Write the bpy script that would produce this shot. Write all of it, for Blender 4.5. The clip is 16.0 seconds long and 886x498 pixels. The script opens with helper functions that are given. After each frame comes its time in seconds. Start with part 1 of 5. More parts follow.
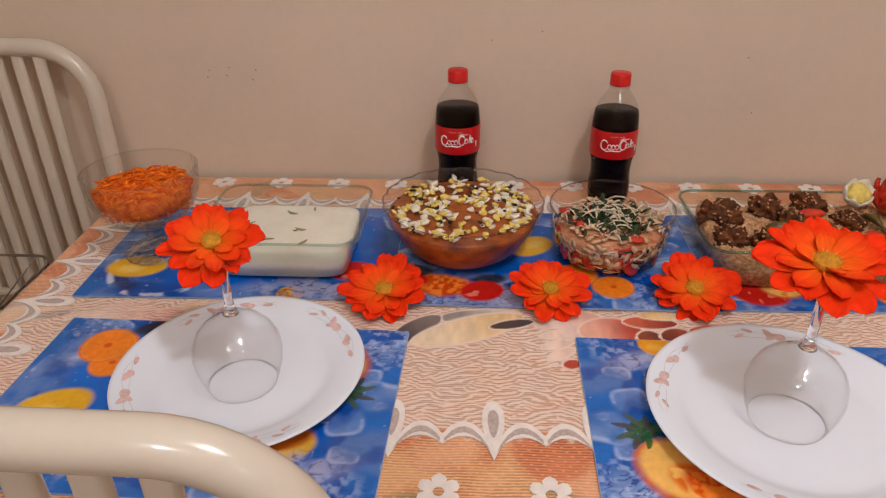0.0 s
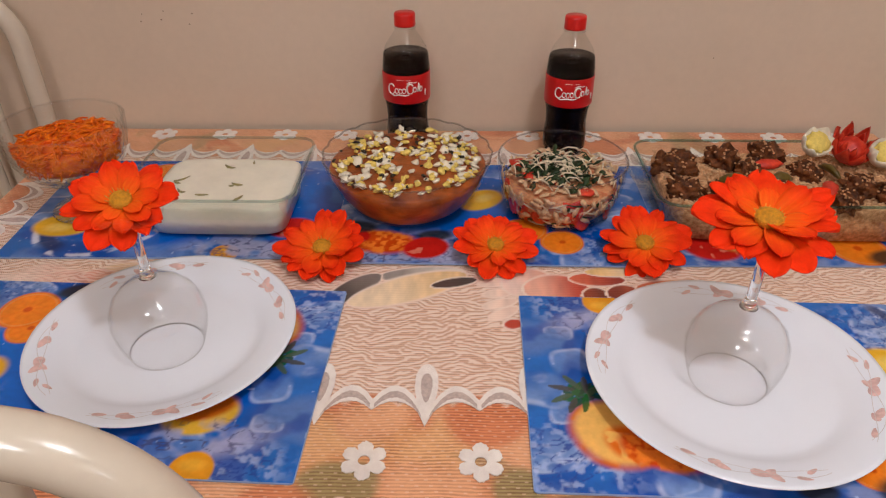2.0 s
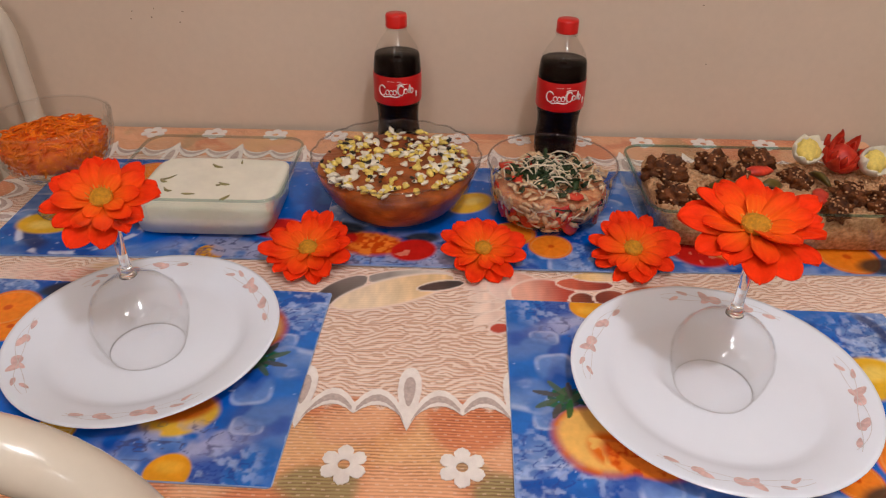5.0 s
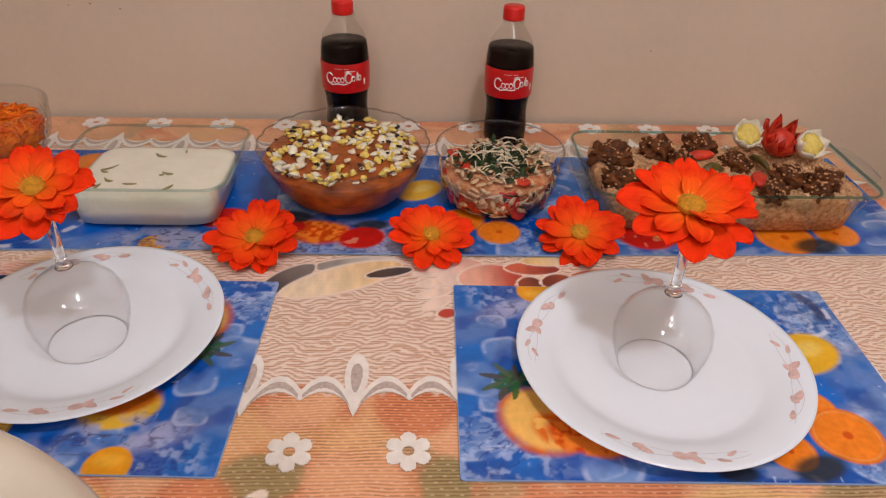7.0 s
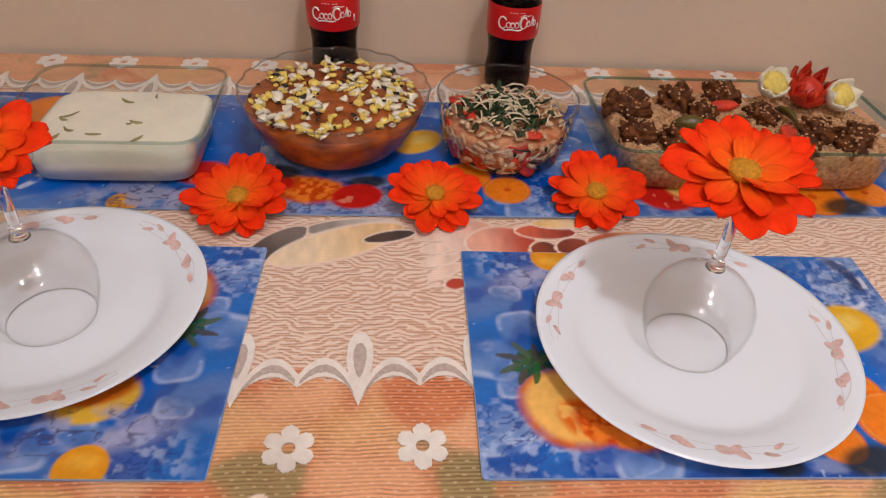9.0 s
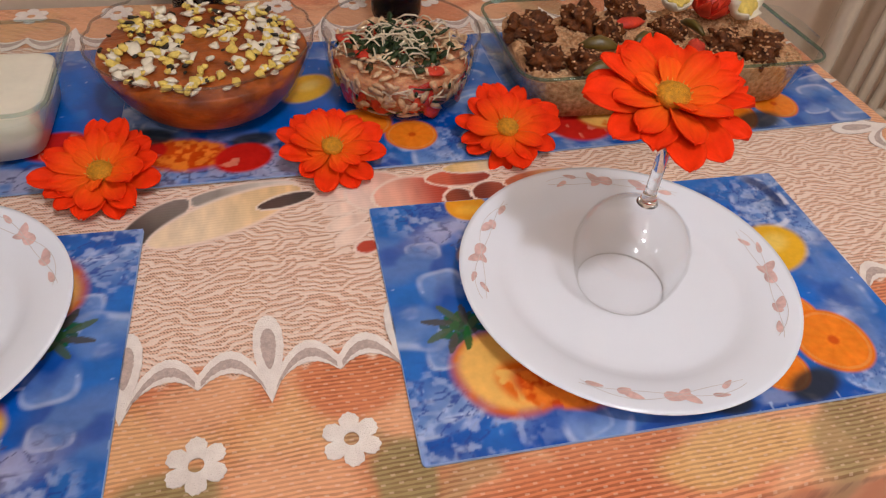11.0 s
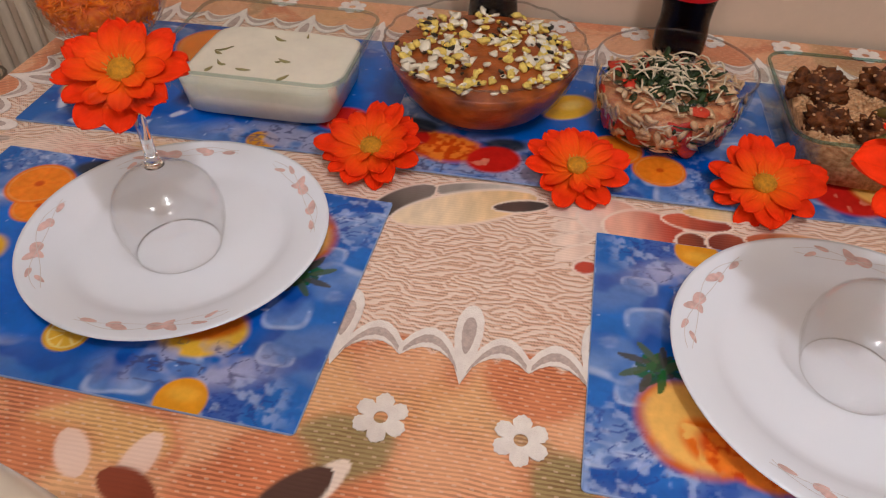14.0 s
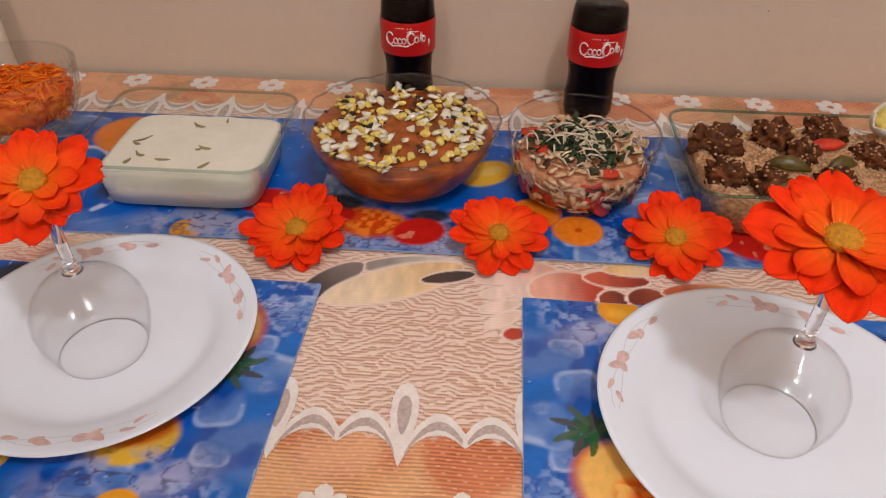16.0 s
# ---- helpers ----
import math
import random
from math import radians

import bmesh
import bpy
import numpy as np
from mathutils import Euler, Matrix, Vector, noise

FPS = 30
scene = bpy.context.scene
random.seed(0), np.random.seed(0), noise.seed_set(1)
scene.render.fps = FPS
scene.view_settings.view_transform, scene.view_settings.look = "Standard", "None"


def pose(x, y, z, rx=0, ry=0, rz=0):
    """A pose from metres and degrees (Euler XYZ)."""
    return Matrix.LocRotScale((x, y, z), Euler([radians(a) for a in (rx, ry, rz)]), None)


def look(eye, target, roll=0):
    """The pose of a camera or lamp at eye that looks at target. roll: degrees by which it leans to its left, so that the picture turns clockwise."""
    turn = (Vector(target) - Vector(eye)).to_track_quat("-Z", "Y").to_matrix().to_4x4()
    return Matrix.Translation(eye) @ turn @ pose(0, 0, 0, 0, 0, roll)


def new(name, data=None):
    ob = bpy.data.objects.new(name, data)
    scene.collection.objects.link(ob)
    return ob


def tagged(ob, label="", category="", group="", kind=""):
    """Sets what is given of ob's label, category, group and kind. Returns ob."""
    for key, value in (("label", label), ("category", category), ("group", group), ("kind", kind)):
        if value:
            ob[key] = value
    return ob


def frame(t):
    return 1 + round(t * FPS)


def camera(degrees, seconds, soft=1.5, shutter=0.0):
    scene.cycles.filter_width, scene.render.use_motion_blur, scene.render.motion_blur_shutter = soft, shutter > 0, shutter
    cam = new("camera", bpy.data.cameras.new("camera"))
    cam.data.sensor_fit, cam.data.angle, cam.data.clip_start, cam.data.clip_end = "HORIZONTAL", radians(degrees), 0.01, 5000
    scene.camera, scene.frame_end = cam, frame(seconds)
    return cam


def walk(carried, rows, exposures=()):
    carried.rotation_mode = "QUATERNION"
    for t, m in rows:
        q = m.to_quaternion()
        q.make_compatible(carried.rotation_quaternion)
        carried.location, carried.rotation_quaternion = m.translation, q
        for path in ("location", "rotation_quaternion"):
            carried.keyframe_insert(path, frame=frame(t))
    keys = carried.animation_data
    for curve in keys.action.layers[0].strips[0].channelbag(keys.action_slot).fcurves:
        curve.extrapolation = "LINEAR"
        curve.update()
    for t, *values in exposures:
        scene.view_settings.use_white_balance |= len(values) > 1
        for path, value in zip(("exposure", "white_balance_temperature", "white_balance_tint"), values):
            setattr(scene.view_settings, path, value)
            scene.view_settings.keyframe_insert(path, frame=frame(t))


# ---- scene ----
cam = camera(64.8, 16.0, 1.2)
PATH = [
    (0, (0.061, 0.057, 1.265), (-0.022, 1.798, 0.284), -0.4),
    (0.5, (0.067, 0.067, 1.263), (0.005, 1.785, 0.241), -0.3),
    (1, (0.08, 0.075, 1.259), (0.025, 1.759, 0.181), -0.8),
    (1.5, (0.1, 0.089, 1.254), (0.061, 1.759, 0.154), -0.5),
    (2, (0.113, 0.097, 1.253), (0.079, 1.763, 0.146), -0.1),
    (2.5, (0.119, 0.103, 1.25), (0.053, 1.752, 0.119), -0.1),
    (3, (0.133, 0.113, 1.244), (0.07, 1.747, 0.092), 0.3),
    (3.5, (0.145, 0.132, 1.243), (0.182, 1.756, 0.076), 1.1),
    (4, (0.124, 0.135, 1.249), (0.159, 1.778, 0.109), 0.8),
    (4.2, (0.122, 0.13, 1.248), (0.118, 1.791, 0.134), 0.3),
    (6.3, (0.137, 0.08, 1.249), (0.11, 1.755, 0.156), 1.1),
    (6.5, (0.14, 0.081, 1.249), (0.141, 1.754, 0.153), 1.3),
    (7, (0.141, 0.098, 1.244), (0.227, 1.756, 0.128), 2.0),
    (7.5, (0.132, 0.116, 1.239), (0.254, 1.746, 0.087), 2.5),
    (8, (0.124, 0.135, 1.232), (0.268, 1.74, 0.048), 3.2),
    (8.2, (0.121, 0.145, 1.23), (0.263, 1.739, 0.03), 3.3),
    (10.3, (0.096, 0.229, 1.197), (0.421, 1.691, -0.129), 5.1),
    (10.5, (0.099, 0.237, 1.194), (0.465, 1.678, -0.144), 4.9),
    (11, (0.113, 0.245, 1.188), (0.532, 1.637, -0.186), 4.9),
    (11.5, (0.133, 0.251, 1.181), (0.506, 1.622, -0.226), 5.2),
    (12, (0.152, 0.256, 1.177), (0.465, 1.6, -0.271), 5.1),
    (12.5, (0.158, 0.258, 1.173), (0.418, 1.596, -0.29), 4.7),
    (13, (0.146, 0.254, 1.177), (0.281, 1.626, -0.271), 3.9),
    (13.5, (0.128, 0.237, 1.189), (0.056, 1.645, -0.229), 2.6),
    (14, (0.123, 0.224, 1.195), (-0.11, 1.679, -0.158), 1.5),
    (14.5, (0.132, 0.226, 1.209), (-0.14, 1.724, -0.087), 0.8),
    (15, (0.137, 0.227, 1.217), (-0.077, 1.753, -0.058), 0.8),
    (15.5, (0.133, 0.227, 1.219), (-0.043, 1.764, -0.049), 0.5),
    (16, (0.136, 0.234, 1.225), (0.053, 1.794, -0.025), 0.9),
]
walk(cam, [(t, look(eye, target, roll)) for t, eye, target, roll in PATH], [(0, 0), (10.3, 0), (11.5, -0.06), (12.5, -0.13), (13.5, -0.15), (14.2, -0.07), (15, 0), (16, 0)])


def lin(r, g, b):
    """Linear colour from 0-255 values."""
    return tuple(((c / 255 + 0.055) / 1.055) ** 2.4 if c > 10 else c / 255 / 12.92 for c in (r, g, b))


# ---- light ----
def bulb_lamp(name, place, watts, radius, color=(0.95, 0.965, 1.05)):
    data = bpy.data.lights.new(name, "POINT")
    data.energy, data.shadow_soft_size, data.color = watts, radius, color
    ob = new(name, data)
    ob.location = place
    return ob


# unseen ceiling lamp above and behind the camera, placed by the shadows it casts
bulb_lamp("ceiling_lamp", (0.45, -0.06, 2.36), 29.0, 0.06)
# two fill lights added at guessed places to lighten those shadows
bulb_lamp("ceiling_lamp", (-0.35, -1.05, 2.36), 22.0, 0.14)
bulb_lamp("ceiling_lamp", (1.35, -1.35, 2.36), 11.0, 0.14)
world = bpy.data.worlds.new("room_air")
world.use_nodes = True
world.node_tree.nodes["Background"].inputs["Color"].default_value = (0.5, 0.42, 0.35, 1)
world.node_tree.nodes["Background"].inputs["Strength"].default_value = 0.02
scene.world = world


# ---- materials ----
def node_mat(name):
    m = bpy.data.materials.new(name)
    m.use_nodes = True
    return m, m.node_tree.nodes, m.node_tree.links, m.node_tree.nodes["Principled BSDF"]


def surface(name, color, rough=0.5, vary=0.15, scale=20.0, fine=200.0, bump=0.1, metal=0.0, coat=0.0, sub=0.0, second=None, island=0.0, spec=0.5):
    """Principled surface with two scales of colour variation and fine relief."""
    m, n, l, b = node_mat(name)
    tc = n.new("ShaderNodeTexCoord")
    big = n.new("ShaderNodeTexNoise")
    big.inputs["Scale"].default_value, big.inputs["Detail"].default_value = scale, 5
    small = n.new("ShaderNodeTexNoise")
    small.inputs["Scale"].default_value, small.inputs["Detail"].default_value = fine, 3
    for t in (big, small):
        l.new(tc.outputs["Object"], t.inputs["Vector"])
    ramp = n.new("ShaderNodeValToRGB")
    dark = second or tuple(c * (1 - vary) for c in color)
    light = tuple(min(1, c * (1 + vary * 0.6)) for c in color)
    ramp.color_ramp.elements[0].color, ramp.color_ramp.elements[1].color = (*dark, 1), (*light, 1)
    ramp.color_ramp.elements[0].position, ramp.color_ramp.elements[1].position = 0.32, 0.68
    l.new(big.outputs["Fac"], ramp.inputs["Fac"])
    mix = n.new("ShaderNodeMix")
    mix.data_type, mix.blend_type = "RGBA", "MULTIPLY"
    mix.inputs["Factor"].default_value = 1.0
    tone = n.new("ShaderNodeMapRange")
    tone.inputs["From Min"].default_value, tone.inputs["From Max"].default_value = 0.3, 0.7
    tone.inputs["To Min"].default_value, tone.inputs["To Max"].default_value = 1 - vary * 0.6, 1.0
    l.new(small.outputs["Fac"], tone.inputs["Value"])
    l.new(ramp.outputs["Color"], mix.inputs["A"])
    l.new(tone.outputs["Result"], mix.inputs["B"])
    out = mix.outputs["Result"]
    if island:
        geo = n.new("ShaderNodeNewGeometry")
        info = n.new("ShaderNodeObjectInfo")
        add = n.new("ShaderNodeMath")
        add.operation = "ADD"
        l.new(geo.outputs["Random Per Island"], add.inputs[0])
        l.new(info.outputs["Random"], add.inputs[1])
        rng = n.new("ShaderNodeMapRange")
        rng.inputs["From Max"].default_value = 2.0
        rng.inputs["To Min"].default_value, rng.inputs["To Max"].default_value = 1 - island, 1 + island * 0.4
        l.new(add.outputs[0], rng.inputs["Value"])
        mul = n.new("ShaderNodeMix")
        mul.data_type, mul.blend_type = "RGBA", "MULTIPLY"
        mul.inputs["Factor"].default_value = 1.0
        l.new(out, mul.inputs["A"])
        l.new(rng.outputs["Result"], mul.inputs["B"])
        out = mul.outputs["Result"]
    l.new(out, b.inputs["Base Color"])
    b.inputs["Roughness"].default_value, b.inputs["Metallic"].default_value = rough, metal
    b.inputs["Coat Weight"].default_value, b.inputs["Subsurface Weight"].default_value = coat, sub
    b.inputs["Specular IOR Level"].default_value = spec
    if sub:
        b.inputs["Subsurface Radius"].default_value = (0.006, 0.004, 0.003)
        b.inputs["Subsurface Scale"].default_value = 1.0
    if bump:
        bn = n.new("ShaderNodeBump")
        bn.inputs["Strength"].default_value, bn.inputs["Distance"].default_value = bump, 0.002
        l.new(small.outputs["Fac"], bn.inputs["Height"])
        l.new(bn.outputs["Normal"], b.inputs["Normal"])
    return m


def clear_glass(name, tint=(0.97, 0.985, 0.98), rough=0.03, gloss=1.0, relief=0.0, relief_scale=120.0, grazing=0.75):
    """Thin clear glass: light goes straight through, the surface mirrors by its Fresnel gloss."""
    m, n, l, b = node_mat(name)
    n.remove(b)
    through_node = n.new("ShaderNodeBsdfTransparent")
    through_node.inputs["Color"].default_value = (*tint, 1)
    shine = n.new("ShaderNodeBsdfGlossy")
    shine.inputs["Roughness"].default_value = rough
    fr = n.new("ShaderNodeLayerWeight")
    power = n.new("ShaderNodeMath")
    power.operation = "POWER"
    power.inputs[1].default_value = 5.0
    l.new(fr.outputs["Facing"], power.inputs[0])
    mul = n.new("ShaderNodeMath")
    mul.operation = "MULTIPLY_ADD"
    mul.inputs[1].default_value, mul.inputs[2].default_value = grazing * gloss, 0.035 * gloss
    l.new(power.outputs[0], mul.inputs[0])
    mix = n.new("ShaderNodeMixShader")
    l.new(mul.outputs[0], mix.inputs["Fac"])
    l.new(through_node.outputs[0], mix.inputs[1])
    l.new(shine.outputs[0], mix.inputs[2])
    l.new(mix.outputs[0], n["Material Output"].inputs["Surface"])
    if relief:
        vor = n.new("ShaderNodeTexVoronoi")
        vor.inputs["Scale"].default_value = relief_scale
        tc = n.new("ShaderNodeTexCoord")
        l.new(tc.outputs["Object"], vor.inputs["Vector"])
        bn = n.new("ShaderNodeBump")
        bn.inputs["Strength"].default_value, bn.inputs["Distance"].default_value = relief, 0.004
        l.new(vor.outputs["Distance"], bn.inputs["Height"])
        l.new(bn.outputs["Normal"], shine.inputs["Normal"])
        l.new(bn.outputs["Normal"], fr.inputs["Normal"])
    return m


def printed(name, rough=0.3, coat=0.0, threads=False):
    """A print held in the mesh's colour layer; with threads, also the weave of a lace cloth."""
    m, n, l, b = node_mat(name)
    col = n.new("ShaderNodeVertexColor")
    col.layer_name = "print"
    b.inputs["Roughness"].default_value, b.inputs["Coat Weight"].default_value = rough, coat
    out = col.outputs["Color"]
    tc = n.new("ShaderNodeTexCoord")
    if not threads:
        grain = n.new("ShaderNodeTexNoise")
        grain.inputs["Scale"].default_value, grain.inputs["Detail"].default_value = 160, 4
        l.new(tc.outputs["Object"], grain.inputs["Vector"])
        rng = n.new("ShaderNodeMapRange")
        rng.inputs["From Min"].default_value, rng.inputs["From Max"].default_value = 0.3, 0.7
        rng.inputs["To Min"].default_value, rng.inputs["To Max"].default_value = 0.93, 1.05
        l.new(grain.outputs["Fac"], rng.inputs["Value"])
        mul = n.new("ShaderNodeMix")
        mul.data_type, mul.blend_type = "RGBA", "MULTIPLY"
        mul.inputs["Factor"].default_value = 1.0
        l.new(out, mul.inputs["A"])
        l.new(rng.outputs["Result"], mul.inputs["B"])
        l.new(mul.outputs["Result"], b.inputs["Base Color"])
        b.inputs["Specular IOR Level"].default_value = 0.3
        return m
    mask = n.new("ShaderNodeVertexColor")
    mask.layer_name = "lace"
    # woven lines of the printed band
    sep = n.new("ShaderNodeSeparateXYZ")
    l.new(tc.outputs["Object"], sep.inputs[0])

    def math_node(op, a, c=None, d=None):
        k = n.new("ShaderNodeMath")
        k.operation = op
        for i, v in enumerate((a, c, d)):
            if v is None:
                continue
            if isinstance(v, (int, float)):
                k.inputs[i].default_value = v
            else:
                l.new(v, k.inputs[i])
        return k.outputs[0]

    wob = n.new("ShaderNodeTexNoise")
    wob.inputs["Scale"].default_value = 14
    l.new(tc.outputs["Object"], wob.inputs["Vector"])
    yy = math_node("MULTIPLY_ADD", wob.outputs["Fac"], 0.007, sep.outputs["Y"])
    broken = n.new("ShaderNodeTexNoise")
    broken.inputs["Scale"].default_value, broken.inputs["Detail"].default_value = 1.0, 3.0
    stretch = n.new("ShaderNodeMapping")
    stretch.inputs["Scale"].default_value = (120, 420, 1)
    l.new(tc.outputs["Object"], stretch.inputs["Vector"])
    l.new(stretch.outputs["Vector"], broken.inputs["Vector"])
    lines = math_node("SINE", math_node("MULTIPLY", yy, 2 * math.pi / 0.0036))
    lines = math_node("MULTIPLY_ADD", lines, 0.5, math_node("MULTIPLY_ADD", broken.outputs["Fac"], 1.7, -0.38))
    crisp = n.new("ShaderNodeMapRange")
    crisp.inputs["From Min"].default_value, crisp.inputs["From Max"].default_value = 0.32, 0.72
    l.new(lines, crisp.inputs["Value"])
    lines = crisp.outputs["Result"]
    # small pale stitches in offset rows
    row = math_node("FLOOR", math_node("DIVIDE", yy, 0.0063))
    shift = math_node("MULTIPLY", row, 0.0047)
    fx = math_node("ABSOLUTE", math_node("SUBTRACT", math_node("FRACT", math_node("DIVIDE", math_node("ADD", sep.outputs["X"], shift), 0.0125)), 0.5))
    fy = math_node("ABSOLUTE", math_node("SUBTRACT", math_node("FRACT", math_node("DIVIDE", yy, 0.0063)), 0.5))
    stitch = math_node("MULTIPLY", math_node("LESS_THAN", fx, 0.13), math_node("LESS_THAN", fy, 0.13))
    mask_sep = n.new("ShaderNodeSeparateColor")
    l.new(mask.outputs["Color"], mask_sep.inputs[0])
    stitch = math_node("MULTIPLY", stitch, math_node("SUBTRACT", 1.0, mask_sep.outputs[1]))
    worn = n.new("ShaderNodeTexNoise")
    worn.inputs["Scale"].default_value = 22
    l.new(tc.outputs["Object"], worn.inputs["Vector"])
    patch = n.new("ShaderNodeMapRange")
    patch.inputs["From Min"].default_value, patch.inputs["From Max"].default_value = 0.35, 0.65
    patch.inputs["To Min"].default_value, patch.inputs["To Max"].default_value = 0.30, 0.85
    l.new(worn.outputs["Fac"], patch.inputs["Value"])
    dark = n.new("ShaderNodeMix")
    dark.data_type, dark.blend_type = "RGBA", "MULTIPLY"
    l.new(math_node("MULTIPLY", math_node("MULTIPLY", lines, patch.outputs["Result"]), math_node("MULTIPLY_ADD", mask_sep.outputs[1], -0.85, 1.0)), dark.inputs["Factor"])
    l.new(out, dark.inputs["A"])
    dark.inputs["B"].default_value = (0.50, 0.36, 0.30, 1)
    pale = n.new("ShaderNodeMix")
    pale.data_type = "RGBA"
    l.new(math_node("MULTIPLY", stitch, 0.34), pale.inputs["Factor"])
    l.new(dark.outputs["Result"], pale.inputs["A"])
    pale.inputs["B"].default_value = (*lin(248, 214, 186), 1)
    # the feathered cords of the lace net: two slants of wavy strokes in patches, over an open mesh
    flow = n.new("ShaderNodeTexNoise")
    flow.inputs["Scale"].default_value, flow.inputs["Detail"].default_value = 48.0, 2.5
    l.new(tc.outputs["Object"], flow.inputs["Vector"])
    choose = n.new("ShaderNodeTexNoise")
    choose.inputs["Scale"].default_value, choose.inputs["Detail"].default_value = 26.0, 1.0
    l.new(tc.outputs["Object"], choose.inputs["Vector"])

    def strokes(slope, period, wave, offset):
        slant = math_node("MULTIPLY_ADD", sep.outputs["X"], slope, sep.outputs["Y"])
        phase = math_node("MULTIPLY_ADD", flow.outputs["Fac"], wave, math_node("MULTIPLY_ADD", slant, 2 * math.pi / period, offset))
        return math_node("MULTIPLY_ADD", math_node("SINE", phase), 0.5, 0.5)

    first, second_set = strokes(-0.34, 0.0072, 19.0, 0.0), strokes(0.30, 0.0066, -21.0, 1.3)
    pick = n.new("ShaderNodeMapRange")
    pick.inputs["From Min"].default_value, pick.inputs["From Max"].default_value = 0.43, 0.57
    l.new(choose.outputs["Fac"], pick.inputs["Value"])
    blend = n.new("ShaderNodeMix")
    blend.data_type = "FLOAT"
    l.new(pick.outputs["Result"], blend.inputs["Factor"])
    l.new(first, blend.inputs["A"])
    l.new(second_set, blend.inputs["B"])
    cord = blend.outputs["Result"]
    cut = n.new("ShaderNodeMapRange")
    cut.inputs["From Min"].default_value, cut.inputs["From Max"].default_value = 0.46, 0.66
    gaps = n.new("ShaderNodeTexNoise")
    gaps.inputs["Scale"].default_value, gaps.inputs["Detail"].default_value = 70, 2
    l.new(tc.outputs["Object"], gaps.inputs["Vector"])
    l.new(math_node("ADD", cord, math_node("MULTIPLY", math_node("SUBTRACT", gaps.outputs["Fac"], 0.5), 1.3)), cut.inputs["Value"])
    netx = math_node("SINE", math_node("MULTIPLY", math_node("MULTIPLY_ADD", sep.outputs["Y"], 0.7, sep.outputs["X"]), 2 * math.pi / 0.0026))
    nety = math_node("SINE", math_node("MULTIPLY", sep.outputs["Y"], 2 * math.pi / 0.0034))
    net = math_node("GREATER_THAN", math_node("ADD", netx, nety), 0.55)
    ground_mix = n.new("ShaderNodeMix")
    ground_mix.data_type, ground_mix.blend_type = "RGBA", "MULTIPLY"
    l.new(math_node("MULTIPLY", net, 0.8), ground_mix.inputs["Factor"])
    l.new(out, ground_mix.inputs["A"])
    ground_mix.inputs["B"].default_value = (0.30, 0.23, 0.19, 1)
    lace_mix = n.new("ShaderNodeMix")
    lace_mix.data_type = "RGBA"
    l.new(math_node("MULTIPLY", cut.outputs["Result"], 0.80), lace_mix.inputs["Factor"])
    l.new(ground_mix.outputs["Result"], lace_mix.inputs["A"])
    lace_mix.inputs["B"].default_value = (*lin(247, 226, 210), 1)
    final = n.new("ShaderNodeMix")
    final.data_type = "RGBA"
    l.new(mask_sep.outputs[0], final.inputs["Factor"])
    l.new(pale.outputs["Result"], final.inputs["A"])
    l.new(lace_mix.outputs["Result"], final.inputs["B"])
    l.new(final.outputs["Result"], b.inputs["Base Color"])
    bn = n.new("ShaderNodeBump")
    bn.inputs["Strength"].default_value, bn.inputs["Distance"].default_value = 0.35, 0.0008
    high = math_node("MULTIPLY", cord, mask_sep.outputs[0])
    l.new(math_node("ADD", high, math_node("MULTIPLY", lines, 0.4)), bn.inputs["Height"])
    l.new(bn.outputs["Normal"], b.inputs["Normal"])
    b.inputs["Sheen Weight"].default_value = 0.15
    return m


WALL = surface("wall_paint", (0.70, 0.552, 0.42), 0.75, 0.05, 3, 90, 0.06)
CEIL = surface("ceiling_paint", (0.72, 0.68, 0.60), 0.8, 0.05, 3, 90, 0.05)
FLOOR = surface("floor_tile", (0.42, 0.33, 0.26), 0.4, 0.2, 6, 60, 0.05)
WOOD = surface("table_wood", (0.22, 0.12, 0.06), 0.45, 0.3, 8, 90, 0.1)
CREAM = surface("cream_enamel", lin(212, 199, 180), 0.22, 0.04, 8, 160, 0.02, coat=0.4)
SEAT = surface("seat_vinyl", lin(200, 178, 150), 0.5, 0.1, 20, 250, 0.1)
CHINA = surface("white_china", (0.84, 0.885, 0.965), 0.16, 0.015, 4, 50, 0.0, coat=0.3)
PETAL_PRINT = surface("pink_print", lin(230, 194, 190), 0.2, 0.22, 90, 300, 0.0)
STEM_PRINT = surface("grey_print", lin(214, 208, 208), 0.25, 0.1, 60, 300, 0.0)
GLASS = clear_glass("clear_glass", (0.985, 0.985, 0.985), 0.03, 0.7)
GLASS_FINE = clear_glass("fine_glass", (1.0, 1.0, 1.0), 0.055, 1.1, grazing=0.42)
GLASS_MOUTH = clear_glass("mouth_glass", (0.93, 0.93, 0.93), 0.08, 1.2, grazing=0.25)
GLASS_RIM = clear_glass("glass_rim", (0.80, 0.80, 0.80), 0.05, 2.0)
GLASS_EDGE = clear_glass("green_glass_edge", (0.60, 0.79, 0.76), 0.05, 1.8)
GLASS_DISH = clear_glass("baking_glass", (0.96, 0.98, 0.97), 0.04, 0.6)
GLASS_PALE = clear_glass("pale_glass_edge", (0.80, 0.87, 0.85), 0.05, 1.4)
GLASS_PRESSED = clear_glass("pressed_glass", (0.96, 0.96, 0.95), 0.08, 1.1, 0.9, 130)
GLASS_STEM = clear_glass("stem_glass", (0.97, 0.97, 0.97), 0.03, 1.4)
GLASS_FOOT = clear_glass("foot_glass", (0.90, 0.90, 0.89), 0.06, 2.4, 0.9, 90)
SOLID_GLASS = surface("solid_glass", (1.0, 1.0, 1.0), 0.02, 0.0, 10, 50, 0.0)
SOLID_GLASS.node_tree.nodes["Principled BSDF"].inputs["Transmission Weight"].default_value = 1.0
